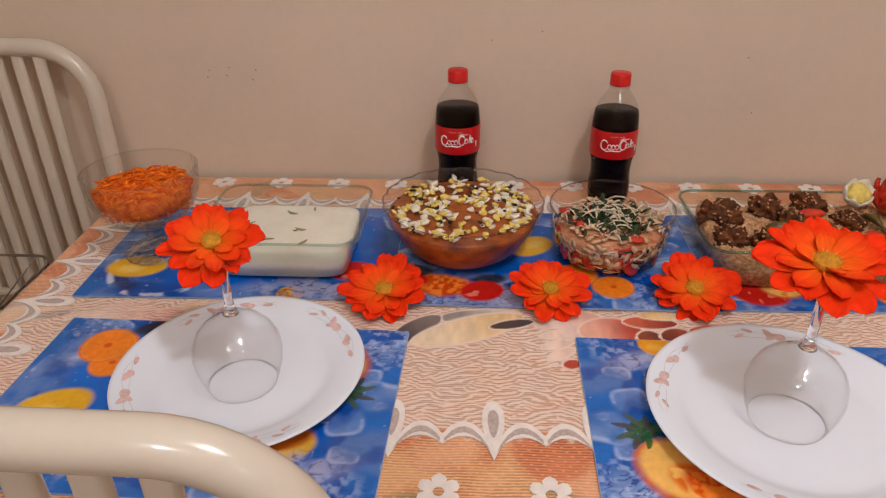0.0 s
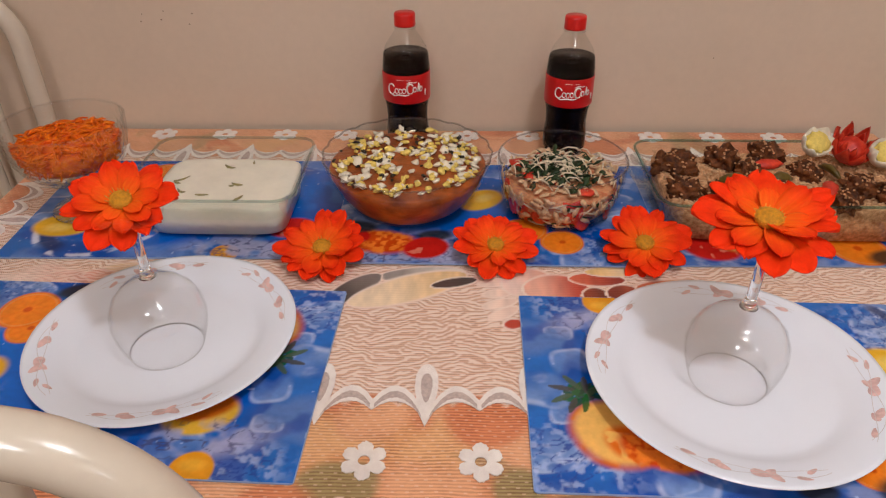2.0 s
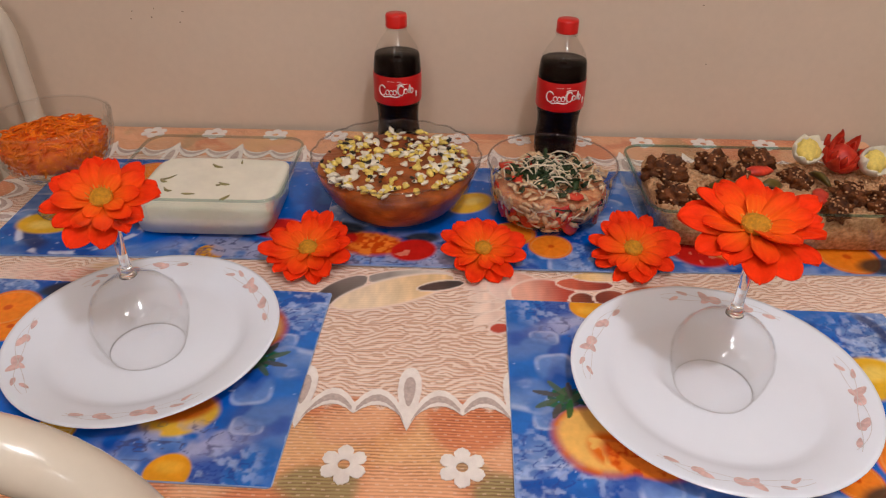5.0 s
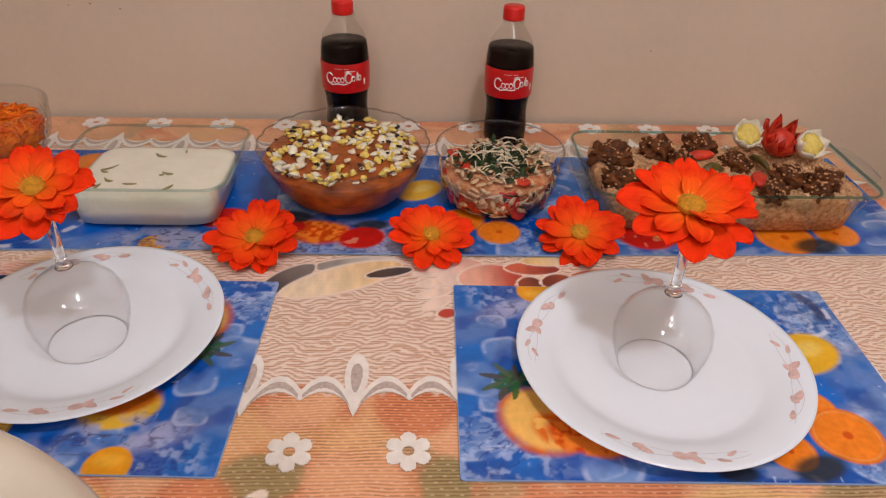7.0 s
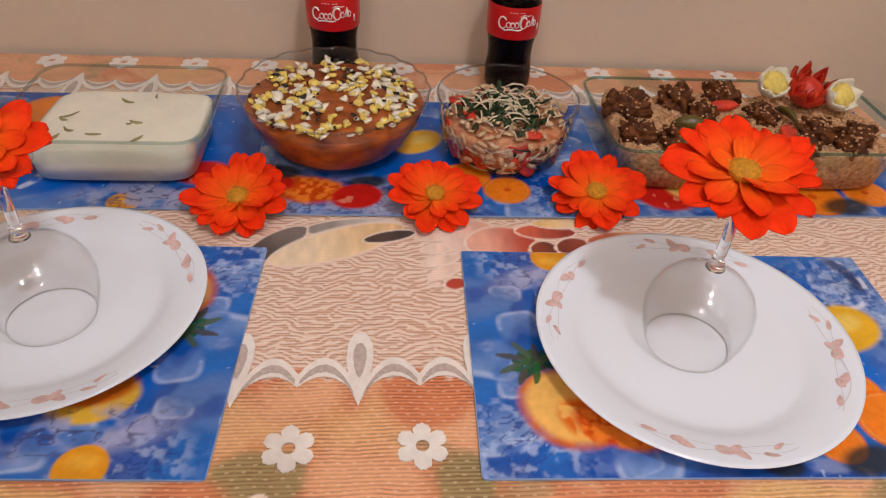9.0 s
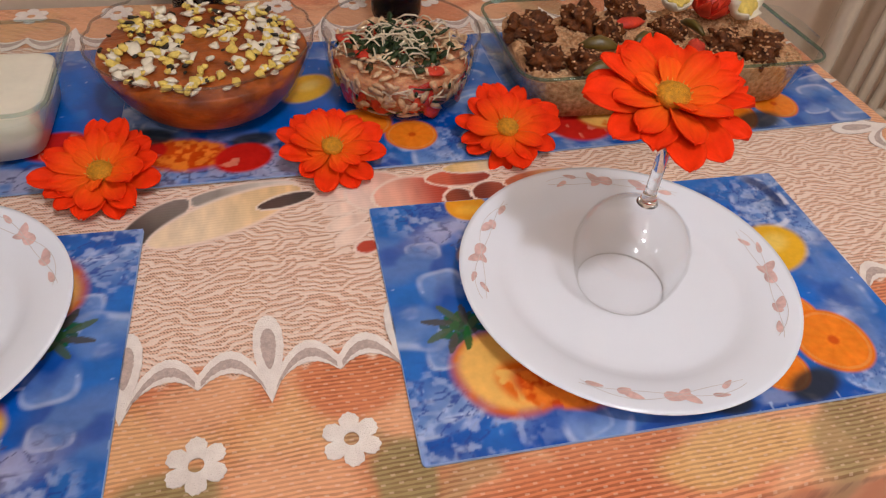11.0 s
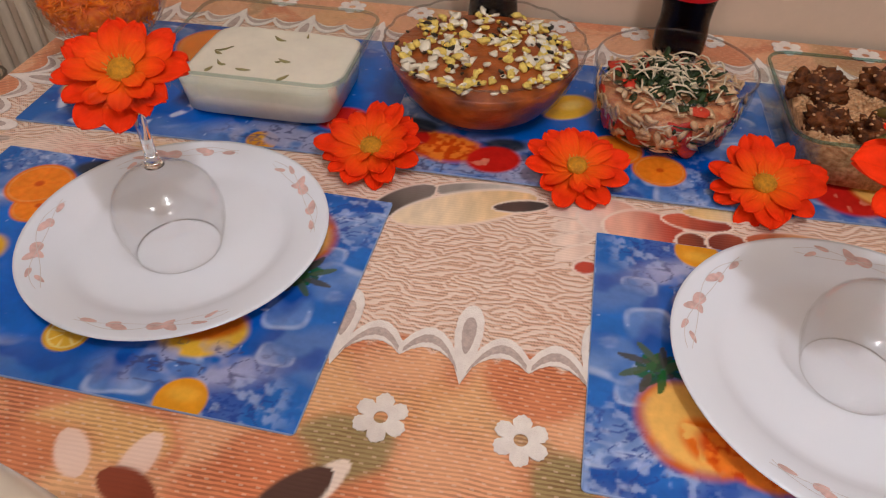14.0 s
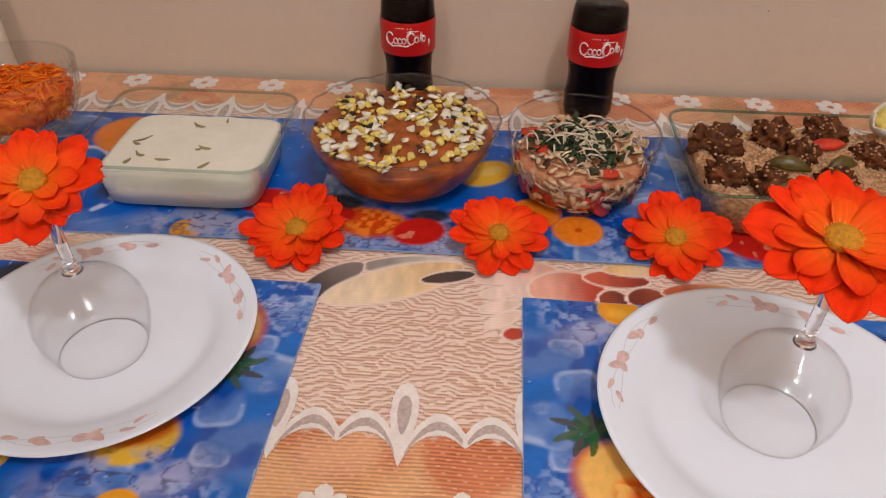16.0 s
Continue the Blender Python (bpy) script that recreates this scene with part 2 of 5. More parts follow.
SOLID_GLASS.node_tree.nodes["Principled BSDF"].inputs["IOR"].default_value = 1.47
PLASTIC = clear_glass("bottle_plastic", (0.95, 0.95, 0.94), 0.08, 0.45)


def petal_cloth(name):
    """Dyed cloth petal: orange at the base, orange-red at the tip, with fine veins."""
    m = surface(name, (0.93, 0.036, 0.002), 0.7, 0.12, 60, 500, 0.12, island=0.16, spec=0.12)
    n, l = m.node_tree.nodes, m.node_tree.links
    b = n["Principled BSDF"]
    old = b.inputs["Base Color"].links[0].from_socket
    tc = n.new("ShaderNodeTexCoord")
    sep = n.new("ShaderNodeSeparateXYZ")
    l.new(tc.outputs["Object"], sep.inputs[0])
    rng = n.new("ShaderNodeMapRange")
    rng.inputs["From Min"].default_value, rng.inputs["From Max"].default_value = 0.008, 0.040
    rng.inputs["To Min"].default_value, rng.inputs["To Max"].default_value = 0.75, 0.0
    l.new(sep.outputs["X"], rng.inputs["Value"])
    mp = n.new("ShaderNodeMapping")
    mp.inputs["Scale"].default_value = (25, 420, 1)
    l.new(tc.outputs["Object"], mp.inputs["Vector"])
    vein = n.new("ShaderNodeTexNoise")
    vein.inputs["Scale"].default_value = 1.0
    l.new(mp.outputs["Vector"], vein.inputs["Vector"])
    mulv = n.new("ShaderNodeMath")
    mulv.operation = "MULTIPLY"
    l.new(rng.outputs["Result"], mulv.inputs[0])
    l.new(vein.outputs["Fac"], mulv.inputs[1])
    mulw = n.new("ShaderNodeMath")
    mulw.operation = "MULTIPLY"
    mulw.inputs[1].default_value = 1.6
    l.new(mulv.outputs[0], mulw.inputs[0])
    mix = n.new("ShaderNodeMix")
    mix.data_type = "RGBA"
    l.new(mulw.outputs[0], mix.inputs["Factor"])
    l.new(old, mix.inputs["A"])
    mix.inputs["B"].default_value = (0.95, 0.20, 0.010, 1)
    l.new(mix.outputs["Result"], b.inputs["Base Color"])
    return m


ORANGE_PETAL = petal_cloth("flower_petal")
FILAMENT = surface("flower_filament", (0.85, 0.36, 0.03), 0.6, 0.2, 100, 400, 0.0, island=0.2)
YELLOW = surface("flower_centre", lin(216, 146, 14), 0.7, 0.25, 300, 900, 0.6)
GREEN = surface("leaf_green", lin(44, 78, 26), 0.6, 0.3, 40, 200, 0.2)
CLOTH = printed("lace_tablecloth", 0.85, 0.0, True)
LACE = surface("lace_white", lin(252, 240, 232), 0.85, 0.09, 90, 900, 0.6)
LACE_GREY = surface("lace_net", lin(206, 184, 174), 0.85, 0.2, 300, 1200, 0.4)
MAT_PRINT = printed("placemat_print", 0.2, 0.1)
COLA = surface("cola", (0.005, 0.002, 0.0015), 0.15, 0.1, 10, 50, 0.0, spec=0.1)
RED_CAP = surface("red_cap", lin(214, 24, 18), 0.35, 0.06, 40, 200, 0.0)
RED_LABEL = surface("red_label", lin(206, 20, 22), 0.35, 0.05, 20, 150, 0.0)
WHITE_INK = surface("white_ink", lin(240, 228, 222), 0.4, 0.04, 40, 200, 0.0)
STEW = surface("stew", lin(184, 96, 36), 0.36, 0.3, 45, 200, 0.5, second=lin(126, 58, 16))
CREAMY = surface("white_pudding", lin(240, 234, 216), 0.35, 0.06, 25, 120, 0.15, sub=0.1)
EGG_WHITE = surface("egg_white", lin(240, 230, 208), 0.4, 0.06, 120, 500, 0.15, island=0.06)
EGG_YOLK = surface("egg_yolk", lin(246, 216, 112), 0.7, 0.15, 200, 800, 0.5, island=0.12)
OLIVE = surface("dark_herb", lin(46, 36, 22), 0.5, 0.4, 150, 600, 0.4, island=0.4)
CARROT = surface("carrot", lin(248, 132, 14), 0.5, 0.15, 90, 400, 0.2, second=lin(224, 78, 2), island=0.30, spec=0.25)
TOMATO = surface("tomato", lin(222, 66, 36), 0.5, 0.2, 80, 300, 0.1, second=lin(196, 36, 20), island=0.2)
ONION = surface("pale_onion", lin(240, 222, 192), 0.4, 0.2, 120, 400, 0.1, island=0.2)
HERB = surface("chopped_herb", lin(40, 62, 22), 0.55, 0.35, 150, 500, 0.3, island=0.4)
GRAIN = surface("couscous", lin(224, 176, 132), 0.75, 0.3, 190, 800, 0.9, second=lin(172, 118, 76), spec=0.2)
MEAT = surface("browned_meat", lin(118, 64, 28), 0.55, 0.5, 90, 350, 0.9, second=lin(62, 30, 12), spec=0.25)
PICKLE = surface("green_pepper", lin(104, 84, 30), 0.35, 0.3, 60, 300, 0.2)
WIRE = surface("wire_metal", (0.30, 0.27, 0.23), 0.35, 0.2, 60, 300, 0.0, metal=1.0)
SCUFF = surface("wall_scuff", lin(150, 126, 106), 0.8, 0.2, 100, 300, 0.0)
BACKING = surface("mat_backing", lin(150, 172, 214), 0.4, 0.1, 20, 100, 0.0)
FLECK = surface("herb_fleck", lin(158, 146, 92), 0.5, 0.3, 200, 600, 0.2)


# ---- mesh helpers ----
def smooth(me):
    me.polygons.foreach_set("use_smooth", [True] * len(me.polygons))


def mesh_of(name, bm, material, soft=True):
    me = bpy.data.meshes.new(name)
    bm.normal_update()
    bm.to_mesh(me)
    bm.free()
    me.materials.append(material)
    if soft:
        smooth(me)
    return me


def part(name, bm, material, parent=None, label="", soft=True):
    ob = new(name, mesh_of(name, bm, material, soft))
    if parent:
        ob.parent = parent
    if label:
        ob["label"] = label
    return ob


def thing(name, place, label, category, group="", kind="", turn=0.0):
    ob = new(name)
    ob.matrix_world = pose(*place, 0, 0, turn)
    ob.empty_display_size = 0.05
    return tagged(ob, label, category, group, kind)


def box(x0, x1, y0, y1, z0, z1, bevel=0.0, seg=2):
    bm = bmesh.new()
    bmesh.ops.create_cube(bm, size=1)
    for v in bm.verts:
        v.co = Vector(((x0 + x1) / 2 + v.co.x * (x1 - x0), (y0 + y1) / 2 + v.co.y * (y1 - y0), (z0 + z1) / 2 + v.co.z * (z1 - z0)))
    if bevel:
        bmesh.ops.bevel(bm, geom=list(bm.edges), offset=bevel, segments=seg, affect="EDGES", profile=0.5)
    return bm


def lathe(profile, seg=64, wave=None, shift=(0, 0, 0)):
    """Turns (radius, z) pairs about z; wave(angle, index) scales a ring's radius."""
    bm = bmesh.new()
    rings = []
    for i, (r, z) in enumerate(profile):
        if r < 1e-5:
            rings.append([bm.verts.new((shift[0], shift[1], shift[2] + z))])
            continue
        ring = []
        for k in range(seg):
            a = 2 * math.pi * k / seg
            q = r * (wave(a, i) if wave else 1)
            ring.append(bm.verts.new((shift[0] + q * math.cos(a), shift[1] + q * math.sin(a), shift[2] + z)))
        rings.append(ring)
    for a, b in zip(rings, rings[1:]):
        for k in range(seg):
            j = (k + 1) % seg
            if len(a) == 1 and len(b) > 1:
                bm.faces.new((a[0], b[j], b[k]))
            elif len(b) == 1 and len(a) > 1:
                bm.faces.new((a[k], a[j], b[0]))
            elif len(a) > 1:
                bm.faces.new((a[k], a[j], b[j], b[k]))
    bmesh.ops.recalc_face_normals(bm, faces=bm.faces)
    return bm


def tube(points, radius, seg=12, closed=False, caps=True, bm=None, flat=1.0):
    """A round bar along points; radius is one number or one for each point."""
    bm = bm or bmesh.new()
    pts = [Vector(p) for p in points]
    n = len(pts)
    rings, up = [], None
    for i, p in enumerate(pts):
        a = pts[i - 1] if i or closed else p
        b = pts[(i + 1) % n] if i < n - 1 or closed else p
        d = (b - a).normalized()
        if up is None:
            up = d.orthogonal().normalized()
        up = (up - d * up.dot(d)).normalized()
        side = d.cross(up)
        r = radius[i] if isinstance(radius, (list, tuple)) else radius
        rings.append([bm.verts.new(p + (up * math.cos(2 * math.pi * k / seg) + side * math.sin(2 * math.pi * k / seg) * flat) * r) for k in range(seg)])
    pairs = list(zip(rings, rings[1:])) + ([(rings[-1], rings[0])] if closed else [])
    for a, b in pairs:
        for k in range(seg):
            j = (k + 1) % seg
            bm.faces.new((a[k], a[j], b[j], b[k]))
    if caps and not closed:
        bm.faces.new(rings[0][::-1])
        bm.faces.new(rings[-1])
    bmesh.ops.recalc_face_normals(bm, faces=bm.faces)
    return bm


def rounded_rect(x0, x1, y0, y1, r, seg=6):
    out = []
    for cx, cy, a0 in ((x1 - r, y1 - r, 0), (x0 + r, y1 - r, 90), (x0 + r, y0 + r, 180), (x1 - r, y0 + r, 270)):
        for k in range(seg + 1):
            a = radians(a0 + 90 * k / seg)
            out.append((cx + r * math.cos(a), cy + r * math.sin(a)))
    return out


def loft(loops, cap_first=True, cap_last=True):
    """Joins loops of equal length [(x, y, z), ...] into one skin."""
    bm = bmesh.new()
    rings = [[bm.verts.new(p) for p in lp] for lp in loops]
    for a, b in zip(rings, rings[1:]):
        n = len(a)
        for k in range(n):
            j = (k + 1) % n
            bm.faces.new((a[k], a[j], b[j], b[k]))
    if cap_first:
        bm.faces.new(rings[0][::-1])
    if cap_last:
        bm.faces.new(rings[-1])
    bmesh.ops.recalc_face_normals(bm, faces=bm.faces)
    return bm


def plate_shape(points, z0, z1):
    """A flat outline with thickness."""
    return loft([[(x, y, z0) for x, y in points], [(x, y, z1) for x, y in points]])


def lump(rx, ry, rz, rough=0.25, sub=2, seed=0, freq=2.0, flat=None):
    """An uneven lump."""
    bm = bmesh.new()
    bmesh.ops.create_icosphere(bm, subdivisions=sub, radius=1)
    for v in bm.verts:
        k = 1 + rough * noise.noise(v.co * freq + Vector((seed * 3.1, seed * 1.7, seed)))
        v.co = Vector((v.co.x * rx * k, v.co.y * ry * k, v.co.z * rz * k))
        if flat is not None:
            v.co.z = max(v.co.z, flat)
    return bm


def merged(name, parts, material, parent=None, label="", kind="stuff", soft=True):
    """Joins many small (verts, faces) shells into one mesh of loose stuff."""
    vs, fs = [], []
    for v, f in parts:
        o = len(vs)
        vs.extend(v)
        fs.extend([tuple(i + o for i in q) for q in f])
    me = bpy.data.meshes.new(name)
    me.from_pydata(vs, [], fs)
    me.materials.append(material)
    if soft:
        smooth(me)
    ob = new(name, me)
    if parent:
        ob.parent = parent
    return tagged(ob, label, "", "", kind)


def shell(bm, m):
    out = ([tuple(m @ v.co) for v in bm.verts], [tuple(v.index for v in f.verts) for f in bm.faces])
    bm.free()
    return out


def ready(bm):
    bm.verts.ensure_lookup_table()
    bm.verts.index_update()
    return bm


def strip(points, w, h):
    """A thin curved shred along points as (verts, faces)."""
    return shell(ready(tube(points, [w * (0.5 if i in (0, len(points) - 1) else 1) for i in range(len(points))], 5, flat=h / w)), Matrix.Identity(4))


# ---- painting helpers for prints ----
def fbm(X, Y, scale, octaves=4, seed=0):
    """Smooth noise, 0 to 1, over coordinate arrays."""
    out, amp, total = np.zeros_like(X), 1.0, 0.0
    for o in range(octaves):
        rs = np.random.RandomState(seed * 17 + o)
        g = rs.rand(64, 64)
        u, v = X * scale * 2 ** o + 7.3 * o, Y * scale * 2 ** o + 3.1 * o
        iu, iv = np.floor(u).astype(int), np.floor(v).astype(int)
        fu, fv = u - iu, v - iv
        fu, fv = fu * fu * (3 - 2 * fu), fv * fv * (3 - 2 * fv)
        a, b = g[iu % 64, iv % 64], g[(iu + 1) % 64, iv % 64]
        c, d = g[iu % 64, (iv + 1) % 64], g[(iu + 1) % 64, (iv + 1) % 64]
        out += amp * ((a * (1 - fu) + b * fu) * (1 - fv) + (c * (1 - fu) + d * fu) * fv)
        total += amp
        amp *= 0.5
    return out / total


def step(x, a, b):
    t = np.clip((x - a) / (b - a), 0, 1)
    return t * t * (3 - 2 * t)


def over(img, color, mask):
    img[...] = img * (1 - mask[..., None]) + np.array(color) * mask[..., None]


def ellipse(X, Y, cx, cy, rx, ry, turn=0.0, soft=0.12):
    a = radians(turn)
    u = ((X - cx) * math.cos(a) + (Y - cy) * math.sin(a)) / rx
    v = (-(X - cx) * math.sin(a) + (Y - cy) * math.cos(a)) / ry
    return 1 - step(np.sqrt(u * u + v * v), 1 - soft, 1 + soft)


def petal_mask(X, Y, x0, y0, length, width, turn, soft=0.15):
    """A leaf from (x0, y0) along turn degrees."""
    a = radians(turn)
    u = ((X - x0) * math.cos(a) + (Y - y0) * math.sin(a)) / length
    v = (-(X - x0) * math.sin(a) + (Y - y0) * math.cos(a)) / width
    w = np.sqrt(np.clip(np.sin(np.clip(u, 0, 1) * math.pi), 0, 1)) + 1e-6
    return (1 - step(np.abs(v) / w, 1 - soft, 1 + soft)) * (u > 0) * (u < 1)


def sheet(name, X, Y, Z, layers, material, parent=None):
    """A grid mesh from coordinate arrays (rows, columns) with colour layers."""
    r, c = X.shape
    me = bpy.data.meshes.new(name)
    idx = np.arange(r * c).reshape(r, c)
    quads = np.stack([idx[:-1, :-1], idx[:-1, 1:], idx[1:, 1:], idx[1:, :-1]], -1).reshape(-1, 4)
    me.vertices.add(r * c)
    me.vertices.foreach_set("co", np.stack([X, Y, Z], -1).astype(np.float32).ravel())
    me.loops.add(quads.size)
    me.loops.foreach_set("vertex_index", quads.astype(np.int32).ravel())
    me.polygons.add(len(quads))
    me.polygons.foreach_set("loop_start", np.arange(0, quads.size, 4, dtype=np.int32))
    me.polygons.foreach_set("loop_total", np.full(len(quads), 4, dtype=np.int32))
    me.update(calc_edges=True)
    for key, img in layers.items():
        layer = me.color_attributes.new(key, "FLOAT_COLOR", "POINT")
        rgba = np.concatenate([img.reshape(-1, 3), np.ones((r * c, 1))], 1).astype(np.float32)
        layer.data.foreach_set("color", rgba.ravel())
    me.materials.append(material)
    smooth(me)
    ob = new(name, me)
    if parent:
        ob.parent = parent
    return ob


# ---- structure ----
def structure(name, bm, material, label, category):
    return tagged(part(name, bm, material, soft=False), label, category, "", "structure")


WALL_Y = 1.24
structure("floor", box(-2.2, 2.6, -2.2, WALL_Y, -0.06, 0.0), FLOOR, "plain brown tiled dining room floor", "floor")
structure("ceiling", box(-2.2, 2.6, -2.2, WALL_Y, 2.5, 2.56), CEIL, "plain off-white painted ceiling", "ceiling")
structure("wall_north", box(-2.3, 2.7, WALL_Y, WALL_Y + 0.12, -0.06, 2.56), WALL, "beige painted wall with faint scuff marks", "wall")
structure("wall_south", box(-2.3, 2.7, -2.32, -2.2, -0.06, 2.56), WALL, "plain beige painted wall", "wall")
structure("wall_west", box(-2.32, -2.2, -2.2, WALL_Y, -0.06, 2.56), WALL, "plain beige painted wall", "wall")
structure("wall_east", box(2.6, 2.72, -2.2, WALL_Y, -0.06, 2.56), WALL, "plain beige painted wall", "wall")

# ---- table and cloth ----
TX0, TX1, TY0, TY1, TZ = -0.548, 0.832, 0.425, 1.226, 0.75
table = thing("dining_table", ((TX0 + TX1) / 2, (TY0 + TY1) / 2, 0), "wooden dining table under a lace cloth", "table")
hx, hy = (TX1 - TX0) / 2, (TY1 - TY0) / 2
part("tabletop", box(-hx + 0.006, hx - 0.006, -hy + 0.006, hy - 0.004, TZ - 0.034, TZ - 0.004, 0.006), WOOD, table)
for sx in (-1, 1):
    for sy in (-1, 1):
        cx, cy = sx * (hx - 0.07), sy * (hy - 0.07)
        part("leg", box(cx - 0.03, cx + 0.03, cy - 0.03, cy + 0.03, 0, TZ - 0.034, 0.006), WOOD, table)

PEACH, CORAL, OLIVE_P, HONEY = lin(240, 178, 134), lin(222, 130, 84), lin(162, 144, 96), lin(240, 194, 126)
NET = lin(232, 190, 164)


def paint_cloth(X, Y):
    """The cloth's print: a peach fruit border, a net middle, and sprays of leaves and petals."""
    img = np.zeros((*X.shape, 3))
    img[...] = PEACH
    warp = fbm(X, Y, 9, 3, 5) - 0.5
    over(img, CORAL, step(fbm(X + 0.3 * warp, Y, 11, 3, 1), 0.50, 0.62) * 0.75)
    over(img, HONEY, step(fbm(X, Y + 0.2 * warp, 10, 3, 2), 0.58, 0.70) * 0.35)
    over(img, OLIVE_P, step(fbm(X + 3, Y - 0.2 * warp, 10, 3, 3), 0.62, 0.70) * 0.5)
    XX, YY = X + 0.06 * warp, Y + 0.06 * warp
    for cx, cy, rx, ry, a, col, k in (
        (0.005, 0.476, 0.034, 0.026, -20, OLIVE_P, 0.9), (0.135, 0.556, 0.042, 0.036, 0, CORAL, 0.85), (0.085, 0.47, 0.05, 0.04, 0, PEACH, 0.9),
        (0.165, 0.462, 0.020, 0.034, 30, OLIVE_P, 0.9), (0.03, 0.556, 0.035, 0.025, 10, PEACH, 0.9), (-0.05, 0.43, 0.06, 0.03, 15, CORAL, 0.8),
        (-0.17, 0.455, 0.05, 0.025, -10, HONEY, 0.8), (-0.26, 0.436, 0.09, 0.032, 4, CORAL, 0.85), (-0.04, 0.455, 0.035, 0.03, 0, CORAL, 0.8), (0.42, 0.456, 0.07, 0.022, 5, HONEY, 0.75), (0.52, 0.45, 0.05, 0.03, 20, OLIVE_P, 0.7),
        (0.16, 0.42, 0.06, 0.02, 0, CORAL, 0.9), (0.28, 0.44, 0.06, 0.02, 0, CORAL, 0.8)):
        over(img, col, ellipse(XX, YY, cx, cy, rx, ry, a, 0.2) * k)
    # net middle, inside the scallops
    dx = np.minimum(X - (TX0 + 0.045), (TX1 - 0.045) - X)
    dy = np.minimum(Y - 0.594, 1.122 - Y)
    wave_x = 0.016 * np.abs(np.cos((X - 0.086) * math.pi / 0.0525))
    wave_y = 0.016 * np.abs(np.cos((Y - 0.60) * math.pi / 0.0525))
    lace = step(np.minimum(dx + wave_y, dy + 0.016 - wave_x), -0.002, 0.002)
    over(img, NET, lace * (0.86 + 0.14 * fbm(X, Y, 30, 2, 9)))
    over(img, lin(232, 186, 158), lace * step(fbm(X, Y, 14, 3, 8), 0.52, 0.62) * 0.55)
    # sprays across the middle
    solid = np.zeros_like(X)
    smoke, wine, blush, buff = lin(70, 56, 50), lin(196, 66, 40), lin(244, 210, 190), lin(243, 218, 184)
    line = lin(248, 224, 208)
    fine = fbm(X * 3.0, Y, 40, 3, 33)

    def leaf(x0, y0, ln, w, a, col, to=None, k=1.0, rim=0.0026):
        """A leaf with a pale outline, its colour running to a second one along its length."""
        m = petal_mask(X, Y, x0, y0, ln, w, a, 0.10) * k
        edge = petal_mask(X, Y, x0 - 0.003 * math.cos(radians(a)), y0 - 0.003 * math.sin(radians(a)), ln + 0.006, w + rim, a, 0.10) * k
        over(img, line, edge * 0.95)
        ar = radians(a)
        u = np.clip(((X - x0) * math.cos(ar) + (Y - y0) * math.sin(ar)) / ln, 0, 1)
        c0, c1 = np.array(col), np.array(to or col)
        shade = (c0 + (c1 - c0) * step(u, 0.15, 0.9)[..., None]) * (0.80 + 0.4 * fine)[..., None]
        img[...] = img * (1 - m[..., None]) + shade * m[..., None]
        np.maximum(solid, edge, out=solid)

    for ox, k in ((0.0, 1.0), (-0.60, 0.5)):
        leaf(0.020 + ox, 0.792, 0.105, 0.014, 7, lin(150, 138, 130), lin(232, 214, 200), k)
        leaf(-0.036 + ox, 0.738, 0.082, 0.017, 46, smoke, lin(132, 118, 110), k)
        leaf(-0.010 + ox, 0.738, 0.150, 0.024, 24, buff, lin(241, 202, 146), k, 0.0036)
        leaf(0.086 + ox, 0.774, 0.056, 0.0085, 15, lin(84, 58, 50), smoke, k)
        for y0, ln, a in ((0.766, 0.040, 194), (0.748, 0.042, 200), (0.734, 0.040, 214), (0.786, 0.045, 190)):
            leaf(0.186 + ox, y0, ln, 0.0072, a, blush, lin(246, 220, 202), k)
        leaf(0.172 + ox, 0.772, 0.064, 0.030, 18, lin(246, 214, 198), lin(236, 176, 152), k)
        leaf(0.196 + ox, 0.768, 0.078, 0.028, 4, lin(238, 176, 152), wine, k)
        leaf(0.254 + ox, 0.792, 0.066, 0.013, -2, lin(214, 96, 64), lin(150, 44, 22), k)
        leaf(0.266 + ox, 0.757, 0.030, 0.014, 8, lin(150, 62, 28), lin(120, 48, 24), k)
        leaf(0.295 + ox, 0.760, 0.040, 0.015, 12, lin(128, 46, 24), lin(160, 70, 40), k)
        leaf(0.332 + ox, 0.774, 0.085, 0.014, 4, lin(206, 104, 62), lin(236, 188, 130), k)
        leaf(0.275 + ox, 0.806, 0.075, 0.010, 3, lin(240, 196, 130), buff, k)
        leaf(0.190 + ox, 0.708, 0.022, 0.008, 200, wine, None, k)
    # larger leaves of the front corner
    for x0, y0, ln, w, a, col in ((-0.02, 0.415, 0.07, 0.012, 55, lin(246, 226, 210)), (-0.035, 0.41, 0.07, 0.016, 50, lin(84, 52, 40)), (-0.16, 0.425, 0.045, 0.012, 130, blush), (-0.13, 0.42, 0.05, 0.012, 80, blush), (-0.10, 0.415, 0.05, 0.014, 160, lin(140, 60, 30))):
        m = petal_mask(X, Y, x0, y0, ln, w, a)
        over(img, col, m)
        solid = np.maximum(solid, m)
    lace *= 1 - solid
    return img, np.stack([lace, solid, np.zeros_like(lace)], -1)


cloth = thing("tablecloth", (0, 0, TZ), "peach and cream lace tablecloth printed with fruit and petals", "tablecloth")
gx, gy = np.arange(TX0 - 0.26, TX1 + 0.2601, 0.0021), np.arange(TY0 - 0.26, TY1 + 0.004, 0.0021)
GX, GY = np.meshgrid(gx, gy)
IMG, MASK = paint_cloth(GX, GY)
R_EDGE = 0.012


